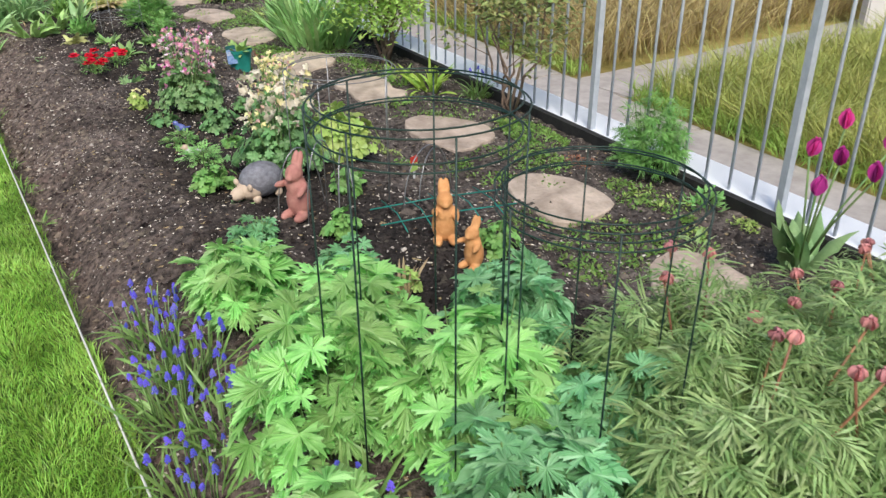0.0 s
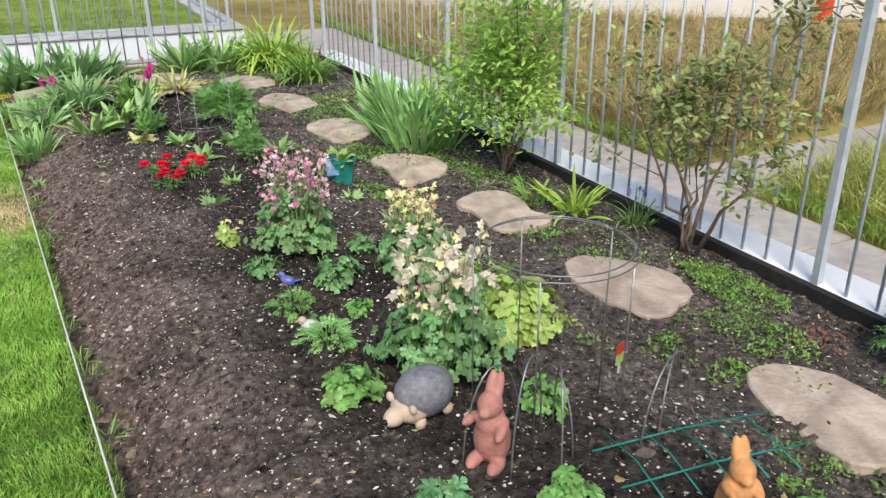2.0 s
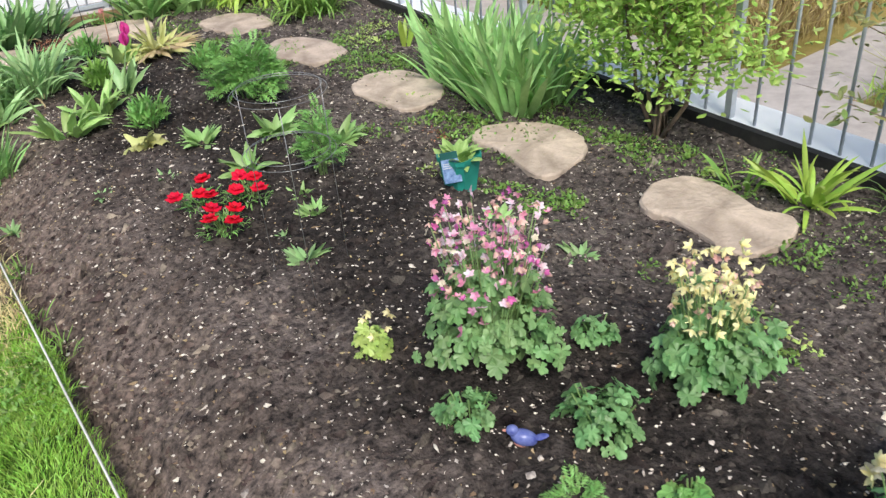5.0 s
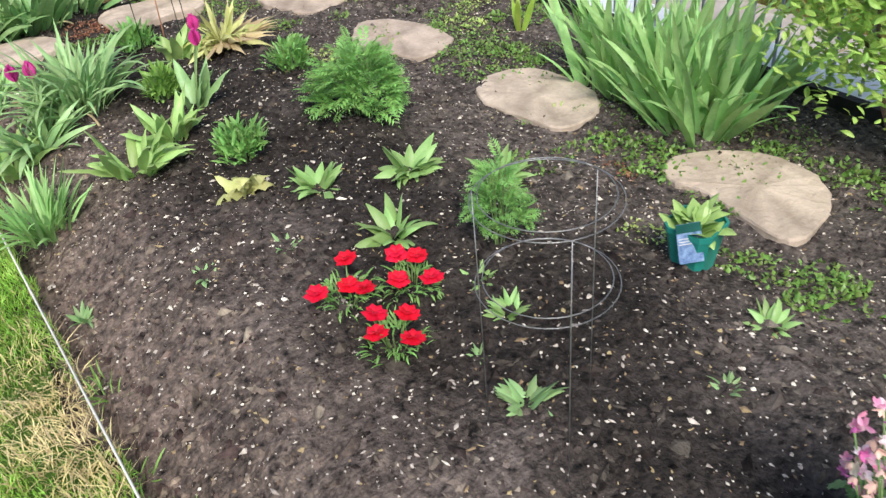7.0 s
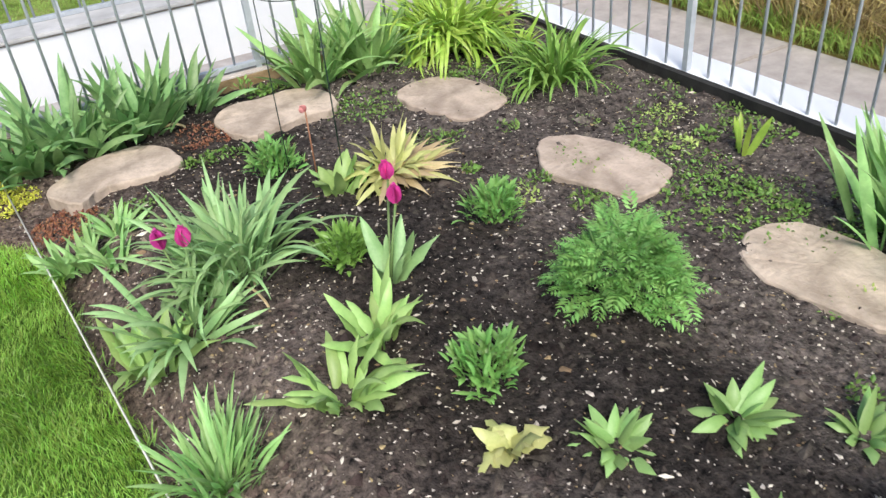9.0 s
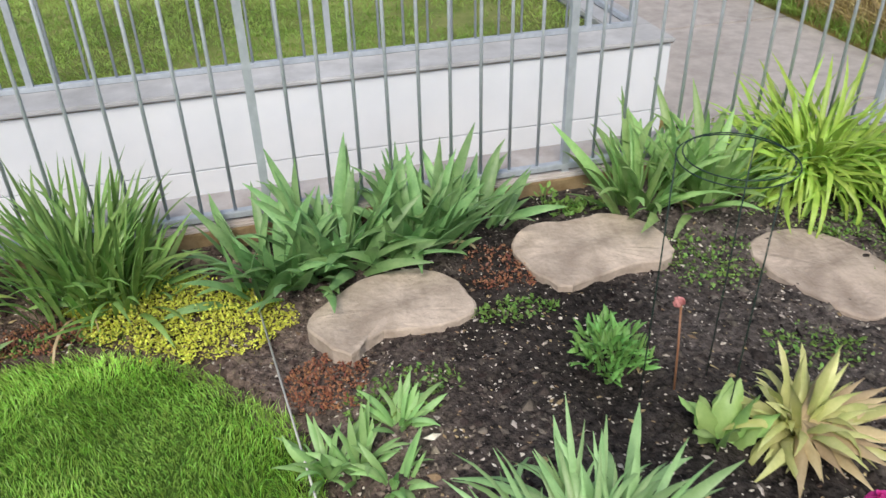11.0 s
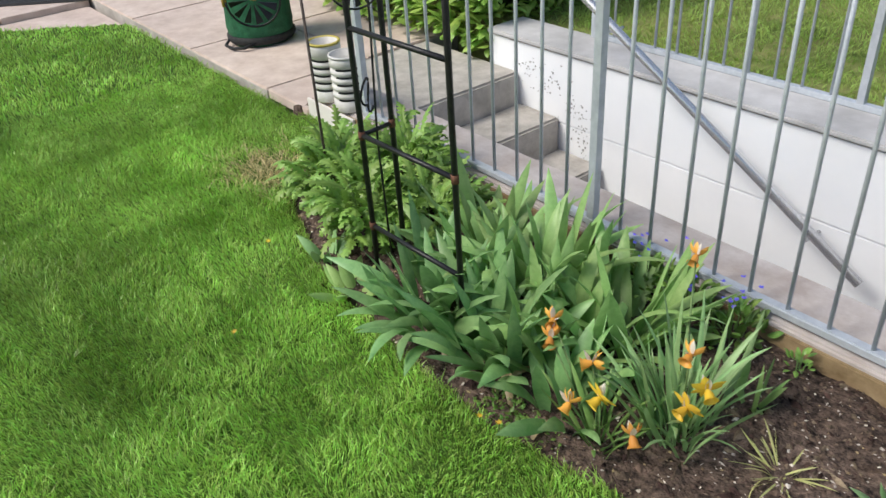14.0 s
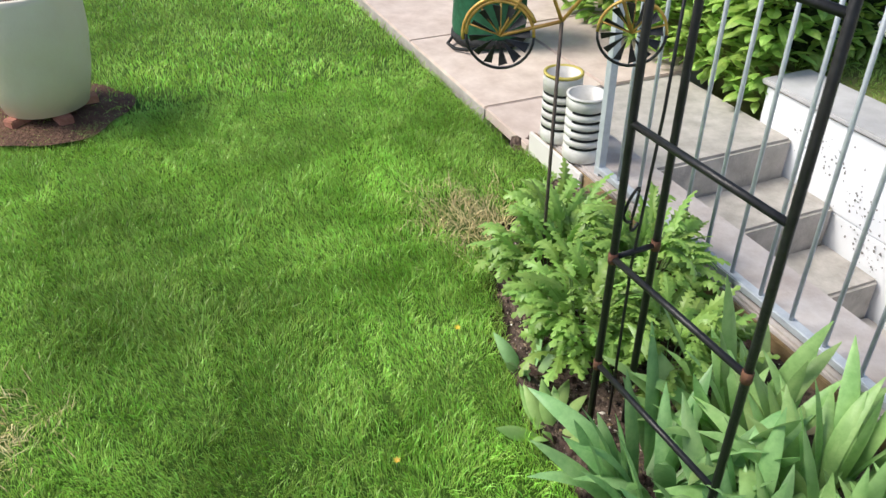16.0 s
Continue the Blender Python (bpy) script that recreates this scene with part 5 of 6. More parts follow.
support(0.95, 0.23, 0.86, 0.182, M_WIREG, "tall dark green wire ring support over the cut-leaved plants", 7, (1.0, 0.93), 0.0016)
support(1.21, 0.07, 0.72, 0.18, M_WIREG, "dark green wire ring support beside the peony", 6, (1.0, 0.95), 0.0016)
support(1.3, 1.55, 0.57, 0.183, M_WIRES, "grey wire ring support standing behind the rabbits", 5, (1.0,), 0.0017)
support(0.83, 3.36, 0.64, 0.115, M_WIRES, "thin grey wire ring support in the bare soil", 3, (1.0, 0.7), 0.0009)
support(0.86, 5.98, 0.74, 0.12, M_WIREG, "dark wire ring support over the yellowing rosette", 3, (1.0,), 0.0015)
hoops = empty("wire_hoops", 1.14, 1.46, gz(1.14, 1.46), 0, "grey wire hoops bent round a rabbit figurine", "wire hoop")
for i, (dx, dy, ang, hh, w) in enumerate(((-0.03, 0.02, 15, 0.24, 0.09), (0.03, -0.03, 40, 0.27, 0.1), (0.09, -0.06, 62, 0.24, 0.11), (0.13, 0.02, 85, 0.19, 0.1), (0.4, -0.06, 25, 0.2, 0.13), (0.44, -0.02, 40, 0.17, 0.12))):
    c, s = math.cos(radians(ang)), math.sin(radians(ang))
    tube("hoop", [(dx + c * w * math.cos(t), dy + s * w * math.cos(t), hh * math.sin(t) - 0.01) for t in np.linspace(0, math.pi, 17)], 0.0022, M_WIRES, hoops, 5)
net = empty("wire_grid", 1.54, 1.28, gz(1.54, 1.28) + 0.03, -7, "turquoise coated wire grid lying over soil", "wire grid")
for k in range(5):
    tube("wire", [(-0.17 + 0.085 * k, -0.13, -0.004), (-0.165 + 0.085 * k, 0.0, 0.006), (-0.18 + 0.085 * k, 0.13, 0.0)], 0.0022, M_NET, net, 5)
for k in range(2):
    tube("wire", [(-0.24, -0.065 + 0.13 * k, 0.003), (0.0, -0.06 + 0.13 * k, 0.008), (0.24, -0.065 + 0.13 * k, 0.003)], 0.0026, M_NET, net, 5)


# ---------- figurines ----------
def blob(parts, seg=16, rings=10):
    """Joined ellipsoids: (x, y, z, rx, ry, rz, slot, tilt)."""
    V, Fc, S = [], [], []
    for x, y, z, rx, ry, rz, slot, tilt in parts:
        o = len(V)
        R = Euler((0, radians(tilt), 0)).to_matrix()
        for i in range(rings + 1):
            t = math.pi * i / rings
            for k in range(seg):
                a = 2 * math.pi * k / seg
                V.append(tuple(Vector((x, y, z)) + R @ Vector((rx * math.sin(t) * math.cos(a), ry * math.sin(t) * math.sin(a), rz * math.cos(t)))))
        for i in range(rings):
            for k in range(seg):
                k2 = (k + 1) % seg
                Fc.append((o + i * seg + k, o + (i + 1) * seg + k, o + (i + 1) * seg + k2, o + i * seg + k2))
                S.append(slot)
    return V, Fc, S


def figurine(name, x, y, rz, parts, mats, label, category):
    V, Fc, S = blob(parts)
    ob = put(name, mesh_of(name, V, Fc, mats, True, S), None, None, label, category)
    ob.matrix_world = pose(x, y, gz(x, y), 0, 0, rz)
    if len(mats) == 1:
        cast = ob.modifiers.new("cast", "REMESH")
        cast.mode, cast.voxel_size, cast.use_smooth_shade = "VOXEL", 0.003, True
        soft = ob.modifiers.new("soft", "SMOOTH")
        soft.factor, soft.iterations = 0.5, 6
    return ob


figurine("hedgehog_figurine", 1.035, 1.69, 200, [(0, 0, 0.062, 0.082, 0.066, 0.062, 0, 0), (0.045, 0, 0.04, 0.05, 0.05, 0.038, 1, 0), (0.095, 0, 0.036, 0.034, 0.024, 0.024, 1, 10), (0.127, 0, 0.034, 0.008, 0.008, 0.008, 2, 0), (0.05, 0.04, 0.012, 0.016, 0.012, 0.016, 1, 0), (0.05, -0.04, 0.012, 0.016, 0.012, 0.016, 1, 0), (-0.04, 0.04, 0.012, 0.016, 0.012, 0.016, 1, 0), (-0.04, -0.04, 0.012, 0.016, 0.012, 0.016, 1, 0), (0.075, 0.04, 0.062, 0.008, 0.012, 0.012, 1, 0), (0.075, -0.04, 0.062, 0.008, 0.012, 0.012, 1, 0)], [M_SPINE, M_FACE, M_BLACKM], "grey hedgehog garden figurine with a beige face", "figurine")
rabbit = [(0, 0, 0.06, 0.036, 0.042, 0.062, 0, 0), (0.005, 0, 0.1, 0.03, 0.034, 0.05, 0, 0), (0.012, 0, 0.15, 0.03, 0.027, 0.03, 0, 0), (0.036, 0, 0.143, 0.014, 0.014, 0.012, 0, 0), (-0.008, 0.008, 0.182, 0.011, 0.012, 0.036, 0, -22), (-0.008, -0.008, 0.182, 0.011, 0.012, 0.036, 0, -22), (0.024, 0.034, 0.105, 0.03, 0.012, 0.012, 0, 35), (0.034, -0.034, 0.118, 0.034, 0.011, 0.011, 0, -8), (0.028, 0.025, 0.014, 0.034, 0.016, 0.016, 0, 0), (0.028, -0.025, 0.014, 0.034, 0.016, 0.016, 0, 0), (-0.035, 0, 0.035, 0.015, 0.015, 0.015, 0, 0)]
figurine("rabbit_figurine", 1.435, 1.075, 250, [tuple(v * 0.95 for v in p[:6]) + p[6:] for p in rabbit], [M_TERRA], "orange terracotta rabbit garden figurine standing upright", "figurine")
figurine("rabbit_figurine", 1.43, 0.88, 200, [tuple(v * 0.75 for v in p[:6]) + p[6:] for p in rabbit], [M_TERRA], "small orange terracotta rabbit garden figurine", "figurine")
figurine("rabbit_figurine", 1.095, 1.455, 215, [tuple(v * 1.05 for v in p[:6]) + p[6:] for p in rabbit], [M_PINKT], "pinkish clay rabbit garden figurine among wire hoops", "figurine")
figurine("bird_figurine", 0.92, 2.535, 140, [tuple(v * 0.7 for v in p[:6]) + p[6:] for p in [(0, 0, 0.025, 0.04, 0.024, 0.024, 0, -15), (0.032, 0, 0.05, 0.018, 0.016, 0.016, 0, 0), (-0.045, 0, 0.03, 0.025, 0.012, 0.007, 0, 20), (0.052, 0, 0.048, 0.008, 0.004, 0.004, 1, 0), (0, 0, 0.008, 0.03, 0.02, 0.01, 1, 0)]], [M_BLUEC, M_PINKT], "glossy blue ceramic bird figurine on soil", "figurine")
figurine("bird_figurine", 0.9, 2.2, 160, [tuple(v * 0.7 for v in p[:6]) + p[6:] for p in [(0, 0, 0.03, 0.045, 0.026, 0.027, 0, -10), (0.036, 0, 0.055, 0.02, 0.018, 0.018, 1, 0), (-0.05, 0, 0.035, 0.028, 0.012, 0.007, 0, 15), (0.057, 0, 0.052, 0.009, 0.005, 0.005, 1, 0)]], [M_WHITEC, M_FACE], "white and tan ceramic bird figurine beside a clump", "figurine")

pot = empty("nursery_pot", 1.46, 3.615, gz(1.46, 3.615), 15, "green plastic nursery pot with a young plant", "plant pot")
Vp, Fp = [], []
for i, (hw, z) in enumerate(((0.042, 0.0), (0.045, 0.004), (0.061, 0.112), (0.065, 0.114), (0.066, 0.13), (0.061, 0.13), (0.057, 0.104), (0.0, 0.104))):
    for k in range(16):
        a = 2 * math.pi * k / 16 + math.pi / 16
        q = hw / max(abs(math.cos(a)), abs(math.sin(a))) * 0.93
        q = min(q, hw * 1.22)
        Vp.append((q * math.cos(a), q * math.sin(a), z))
    if i:
        Fp += [((i - 1) * 16 + k, (i - 1) * 16 + (k + 1) % 16, i * 16 + (k + 1) % 16, i * 16 + k) for k in range(16)]
put("pot_body", mesh_of("pot_body", Vp, Fp, M_POTG, False), pot)
put("potting_mix", mesh_of("potting_mix", *lathe([(0.055, 0.105), (0.0, 0.11)], 12, False), M_SOIL), pot)
joined("foliage", [(v, q, xf(rng.gauss(0, 0.012), rng.gauss(0, 0.012), 0.105, rng.uniform(0, 6.28), rng.uniform(0.1, 1.15), 0, rng.uniform(0.055, 0.1))) for v, q in (rng.choice(P_OVAL) for _ in range(34))], L_PALE, pot, "stuff")
tg = part("plant_tag", box(-0.028, -0.0015, 0.0, 0.028, 0.0015, 0.1, 0.001), M_TAG, pot, "blue printed plant tag", pose(-0.062, -0.03, 0.06, -12, -8, -48))
part("tag_header", box(-0.028, -0.0025, 0.078, 0.028, -0.0016, 0.1), M_TAGT, tg, "dark green header")
for k in range(3):
    part("tag_line", box(-0.024, -0.0022, 0.062 - 0.007 * k, 0.02 - 0.008 * k, -0.0016, 0.0645 - 0.007 * k), M_WHITEC, tg, "white line of unreadable print")

tag_e = empty("plant_tag", 1.63, 1.7, gz(1.63, 1.7), 25, "small red and lime plastic plant tag in the soil", "plant tag")
part("stake", box(-0.006, -0.001, -0.05, 0.006, 0.001, 0.03, 0.0), M_WHITEC, tag_e)
part("card", box(-0.02, -0.0015, 0.03, 0.02, 0.0015, 0.062, 0.0), L_LIME, tag_e, "lime lower half")
part("header", box(-0.02, -0.0015, 0.062, 0.02, 0.0015, 0.09, 0.0), M_REDP, tag_e, "red upper half")


# ---------- mounded bed, near end ----------
for x, y, r, h, n, m, lab in ((0.79, 0.36, 0.16, 0.34, 150, L_DELPH, "tall lime green clump of deeply cut leaves"), (1.05, 0.21, 0.19, 0.33, 190, L_DELPH, "large bright green clump of deeply cut leaves"), (0.95, 0.6, 0.15, 0.26, 130, L_DELPH, "bright green clump of cut leaves under wire support"), (1.0, -0.1, 0.17, 0.3, 150, L_DELPHB, "low cool green clump of cut leaves"), (1.24, 0.05, 0.13, 0.24, 100, L_DELPHB, "blue-green clump of cut leaves beside the peony"), (0.78, 0.96, 0.125, 0.2, 130, L_DELPH, "bright green clump of cut leaves at the bed edge"), (1.05, 0.93, 0.1, 0.15, 90, L_DELPHB, "green clump of cut leaves behind wire support"), (1.35, 0.55, 0.13, 0.19, 130, L_DELPHB, "rounded green clump of cut leaves beside rabbits"), (0.66, 0.0, 0.14, 0.3, 120, L_DELPH, "bright green cut-leaved clump at the lawn edge"), (0.92, 1.34, 0.065, 0.09, 40, L_DELPHB, "small young clump of cut leaves near the hedgehog")):
    bush("delphinium", x, y, r, h, n, P_PALM, 0.074 if r > 0.1 else 0.036, m, lab, "perennial", inner=0.4, up=0.62, stems=14)
peo = ((1.5, 0.04, 0.23, 0.31, 760), (1.86, 0.0, 0.22, 0.31, 700), (1.7, -0.24, 0.28, 0.38, 700), (2.15, -0.12, 0.25, 0.36, 560), (1.4, -0.15, 0.2, 0.34, 420), (2.3, 0.14, 0.16, 0.24, 300))
for x, y, r, h, n in peo:
    e = bush("fern_peony", x, y, r, h, int(n * 1.3), P_NEEDLE, 0.125, L_PEONY, "fern-leaved peony with feathery foliage and pink buds", "peony", "fern peonies at the bed end", 0.3, 0.45, 12)
    for i in range(4):
        a, q = rng.uniform(0, 6.283), math.sqrt(rng.random())
        stemmed(e, FL_BUD, r * q * math.cos(a), r * q * math.sin(a), h * rng.uniform(0.9, 1.08), rng.uniform(0, 0.5), STEMR, r=0.0025, name="bud", flower_scale=1.0)
for x, y, n in ((0.55, 1.02, 22), (0.6, 0.82, 26), (0.54, 0.7, 26), (0.62, 0.56, 24), (0.53, 0.42, 18), (0.74, 0.12, 10)):
    muscari(x, y, n, "clump of grape hyacinths with violet blue spikes", 0.085, 0.16)
dry = strap_plant("withered_clump", 1.18, 0.84, 22, 0.11, 0.009, (0, 35), 25, L_DRY, "small withered clump with dry tan stems", "perennial", 0.04)
bush("young_perennial", 1.2, 0.85, 0.05, 0.06, 24, P_COL, 0.022, L_LIME, "small yellowish green leaf tuft among dry stems", "perennial")
tulip(2.42, 0.55, [(-0.06, 0.0, 0.4), (0.0, -0.06, 0.38), (0.1, 0.02, 0.45), (0.02, -0.16, 0.36), (0.12, -0.12, 0.42), (-0.16, -0.12, 0.34)], "magenta tulips with broad grey green leaves", n=14, L=0.24, W=0.07)
bush("fennel", 2.53, 1.38, 0.12, 0.34, 620, P_NEEDLE, 0.085, L_COLB, "tall feathery green fennel beside the fence", "herb", up=0.85, stems=16)
bush("young_perennial", 2.5, 1.04, 0.07, 0.08, 60, P_OVAL, 0.04, L_DELPH, "small bright green leafy tuft beside the edging", "perennial")

# ---------- columbines and small clumps ----------
columbine(1.03, 2.8, 0.145, 0.39, 330, [(FL_PINK, 70, 0.48, 0.95, 0.13, 0.6), (FL_LILAC, 60, 0.48, 0.96, 0.12, 0.62), (FL_CREAM, 24, 0.5, 0.9, 0.13, 0.36), (FL_PLUM, 30, 0.5, 0.96, 0.13, 0.6), (FL_DULL, 70, 0.5, 0.96, 0.13, 0.7), (FL_PINK, 12, 0.28, 0.5, 0.15, 0.75)], L_COLP, "pink columbine with fading blossoms and greyish leaves")
columbine(1.17, 1.87, 0.17, 0.39, 330, [(FL_CREAM, 120, 0.5, 0.96, 0.14, 0.54), (FL_YEL, 24, 0.5, 0.95, 0.14, 0.6), (FL_DULL, 24, 0.5, 0.95, 0.14, 0.6)], L_COL, "cream columbine with many fading blossoms")
columbine(1.34, 2.47, 0.12, 0.3, 190, [(FL_YEL, 90, 0.55, 1.0, 0.09, 0.6), (FL_DULL, 24, 0.6, 1.0, 0.09, 0.6)], L_COL, "butter yellow columbine with fading blossoms")
bush("lime_perennial", 1.42, 1.95, 0.13, 0.2, 220, P_COL, 0.045, L_LIME, "lime green broad-leaved clump beside the cream columbine", "perennial", up=0.3)
for x, y, r, h, n, sz, m, lab in ((0.87, 2.65, 0.065, 0.07, 60, 0.022, L_COL, "small blue-green columbine clump"), (1.065, 2.47, 0.085, 0.11, 120, 0.024, L_COL, "dense green young columbine clump"), (1.24, 2.7, 0.055, 0.07, 40, 0.022, L_COL, "small green columbine clump"), (1.07, 2.25, 0.04, 0.05, 26, 0.022, L_COLB, "tiny green columbine clump"), (0.89, 1.82, 0.075, 0.1, 110, 0.026, L_COLB, "rounded fresh green columbine clump by the hedgehog"), (1.31, 1.58, 0.06, 0.09, 60, 0.027, L_COLB, "fresh green columbine clump by the wire"), (1.56, 0.98, 0.08, 0.1, 70, 0.028, L_COLB, "green columbine clump near stepping stone"), (1.17, 1.25, 0.05, 0.1, 50, 0.03, L_COLB, "green columbine clump on dark soil")):
    bush("young_columbine", x, y, r, h, n, P_COL, sz, m, lab, "perennial", "young columbines", 0.2, 0.45, 8)
e = bush("young_columbine", 0.81, 2.97, 0.05, 0.075, 60, P_COL, 0.02, L_LIME, "small yellow green columbine with pale yellow flowers", "perennial", "young columbines", 0.2, 0.45, 6)
for i in range(7):
    put("flower", FL_YEL, e, xf(rng.gauss(0, 0.025), rng.gauss(0, 0.025), rng.uniform(0.07, 0.095), rng.uniform(0, 6.28), rng.uniform(0, 1.5), 0, 0.5))
bush("young_perennial", 0.885, 2.34, 0.06, 0.065, 80, P_FERN, 0.035, L_COLB, "low ferny green clump near the bird figurine", "perennial", up=0.3)
bush("young_perennial", 0.92, 2.1, 0.07, 0.075, 110, P_FERN, 0.038, L_DELPH, "ferny green clump behind the white bird figurine", "perennial", up=0.4)


def rosette(name, x, y, n, L, W, material, label, tilt=(25, 70), droop=45, **kw):
    return strap_plant(name, x, y, int(n * 2.4), L, W, tilt, droop, material, label, "perennial", 0.012, tip=0.75, fold=0.25, **kw)


for x, y, L, n, lab in ((0.855, 4.47, 0.12, 14, "pale green soft-leaved rosette on soil"), (1.117, 4.39, 0.12, 13, "pale green upright rosette on soil"), (0.917, 4.12, 0.12, 9, "pale drooping rosette on soil"), (0.975, 3.69, 0.06, 14, "tiny pale green rosette on soil"), (1.5, 3.06, 0.07, 14, "small green rosette near stepping stone"), (0.85, 3.62, 0.03, 6, "small grey green seedling on soil"), (0.99, 3.82, 0.055, 12, "small pale seedling tuft"), (0.845, 3.45, 0.078, 11, "grey green seedling rosette"), (1.42, 3.35, 0.075, 11, "small pale seedling rosette"), (1.31, 4.22, 0.11, 12, "pale green rosette near stepping stone"), (1.175, 3.25, 0.04, 8, "tiny blue-green seedling on dark soil"), (0.46, 4.26, 0.05, 6, "tiny grey green seedling on dark soil"), (0.16, 4.45, 0.05, 7, "tiny green seedling at the bed edge"), (0.67, 4.25, 0.05, 5, "tiny yellow green seedling on soil"), (0.94, 1.65, 0.05, 6, "tiny blue-green sprout near hedgehog"), (1.64, 2.5, 0.04, 7, "tiny yellow green sprout on soil"),):
    rosette("seedling" if L < 0.08 else "soft_rosette", x, y, n, L, L * 0.3, L_SOFT if L >= 0.08 or "pale" in lab else L_TUL, lab)
bush("young_perennial", 1.113, 3.93, 0.06, 0.24, 210, P_FERN, 0.05, L_COLB, "upright ferny green seedling plant", "perennial", up=0.6)
bush("ferny_perennial", 1.19, 4.84, 0.145, 0.25, 420, P_FERN, 0.078, L_COLB, "lush ferny blue-green perennial clump", "perennial", up=0.5, stems=16)
for x, y, r in ((0.745, 4.78, 0.08), (0.675, 5.4, 0.07), (1.15, 5.36, 0.085), (0.74, 6.17, 0.095)):
    bush("compact_perennial", x, y, r, 0.12, 240, P_BROADN, 0.052, L_COLB if x > 0.72 else L_DAY, "compact bright green clump of upright leafy shoots", "perennial", "compact green clumps", 0.2, 0.8, 14)
rosette("wilting_perennial", 0.675, 4.58, 7, 0.12, 0.05, L_ROS, "wilting yellowish plant with limp leaves", (10, 60), 130, wave=0.6)
for x, y, hs in ((0.7, 3.94, ((0.037, 0.071), (-0.074, -0.009), (0.001, -0.02), (0.025, -0.05))), (0.84, 3.89, ((0.0, 0.06), (0.037, 0.03), (-0.04, -0.023), (0.02, -0.07))), (0.715, 3.74, ((-0.014, 0.054), (-0.039, 0.0), (0.044, 0.014), (0.012, -0.066)))):
    e = bush("red_dianthus", x, y, 0.07, 0.055, 110, P_NARROW, 0.036, L_COLB, "small bedding plant with bright red ruffled flowers", "bedding plant", "red bedding plants", up=0.4, stems=6)
    e.rotation_mode = "XYZ"
    e.matrix_world = pose(x, y, gz(x, y))
    for hx, hy in hs:
        stemmed(e, FL_RED, hx, hy, rng.uniform(0.058, 0.072), rng.uniform(-0.15, 0.3), r=0.0018, flower_scale=1.3)

# ---------- far corner of the bed ----------
strap_plant("blue_green_tuft", 0.15, 4.93, 120, 0.21, 0.013, (3, 42), 35, L_IRISB, "blue-green grassy tuft at the lawn edge", "perennial", 0.06)
strap_plant("tulip_foliage", 0.45, 4.92, 26, 0.21, 0.036, (8, 60), 70, L_PALE, "pale tulip foliage sprawling over soil", "tulip", 0.05, wave=0.3, fold=0.3, tip=0.6)
strap_plant("tulip_foliage", 0.6, 5.06, 24, 0.19, 0.036, (4, 45), 60, L_PALE, "pale upright tulip foliage", "tulip", 0.04, wave=0.3, fold=0.3, tip=0.6)
strap_plant("tulip_foliage", 0.1, 5.42, 18, 0.21, 0.045, (4, 45), 40, L_PALE, "pale green tulip foliage by the string", "tulip", 0.04, wave=0.3, fold=0.3, tip=0.6)
strap_plant("tulip_foliage", 0.84, 5.83, 12, 0.15, 0.055, (5, 45), 45, L_PALE, "short pale tulip foliage beside the rosette", "tulip", 0.03, wave=0.35, fold=0.3, tip=0.6)
strap_plant("daylily", 0.46, 5.6, 44, 0.33, 0.025, (0, 44), 70, L_TUL, "broad pale strap-leaved clump among daylilies", "bulb foliage", 0.06, dead=2)
strap_plant("daylily", 0.38, 5.55, 150, 0.3, 0.014, (0, 48), 70, L_TUL, "large grey green daylily clump with arching leaves", "daylily", 0.1, dead=3)
strap_plant("daylily", 0.22, 5.42, 60, 0.26, 0.02, (5, 50), 75, L_TUL, "grey green daylily clump at the lawn edge", "daylily", 0.06)
tulip(0.745, 5.26, [(0.1, 0.16, 0.22), (0.07, 0.06, 0.2)], "magenta tulips with grey green leaves", n=8, L=0.18, W=0.045)
tulip(0.265, 5.46, [(0.02, 0.05, 0.21), (-0.03, 0.09, 0.2)], "magenta tulips rising from daylily leaves", n=6, L=0.18, W=0.045)
e = strap_plant("yellow_rosette", 1.03, 5.8, 60, 0.24, 0.026, (4, 60), 85, L_ROS, "yellowing long-leaved rosette with withered outer leaves", "perennial", 0.03, wave=0.5, tip=0.65)
for i in range(22):
    put("withered_leaf", leaf_meshes(("ros", 1), L_DRY, [strap(0.24, 0.028, 22, 7, 0.4, 0.6, 0, 0.5), strap(0.19, 0.026, 12, 7, 0.4, 0.6, 0, 0.6)])[i % 2], e, xf(0, 0, 0.045, rng.uniform(-2.3, 0.7), radians(rng.uniform(66, 84)), 0, 1), "withered tan leaf")
for x, y in ((0.12, 5.98), (0.05, 6.06), (-0.02, 6.08), (0.17, 6.15)):
    strap_plant("blue_green_tuft", x, y, 26, 0.15, 0.018, (5, 45), 55, L_IRISB, "small blue-green strap-leaved tuft by the string", "perennial", 0.025, "blue-green tufts")
e = empty("dried_stalk", 0.84, 6.02, gz(0.84, 6.02), 0, "bent dry flower stalk with pinkish bud", "perennial")
stemmed(e, FL_BUD, 0.02, 0.06, 0.22, 0.6, STEMR, lean=(0, 0), r=0.003, name="bud")
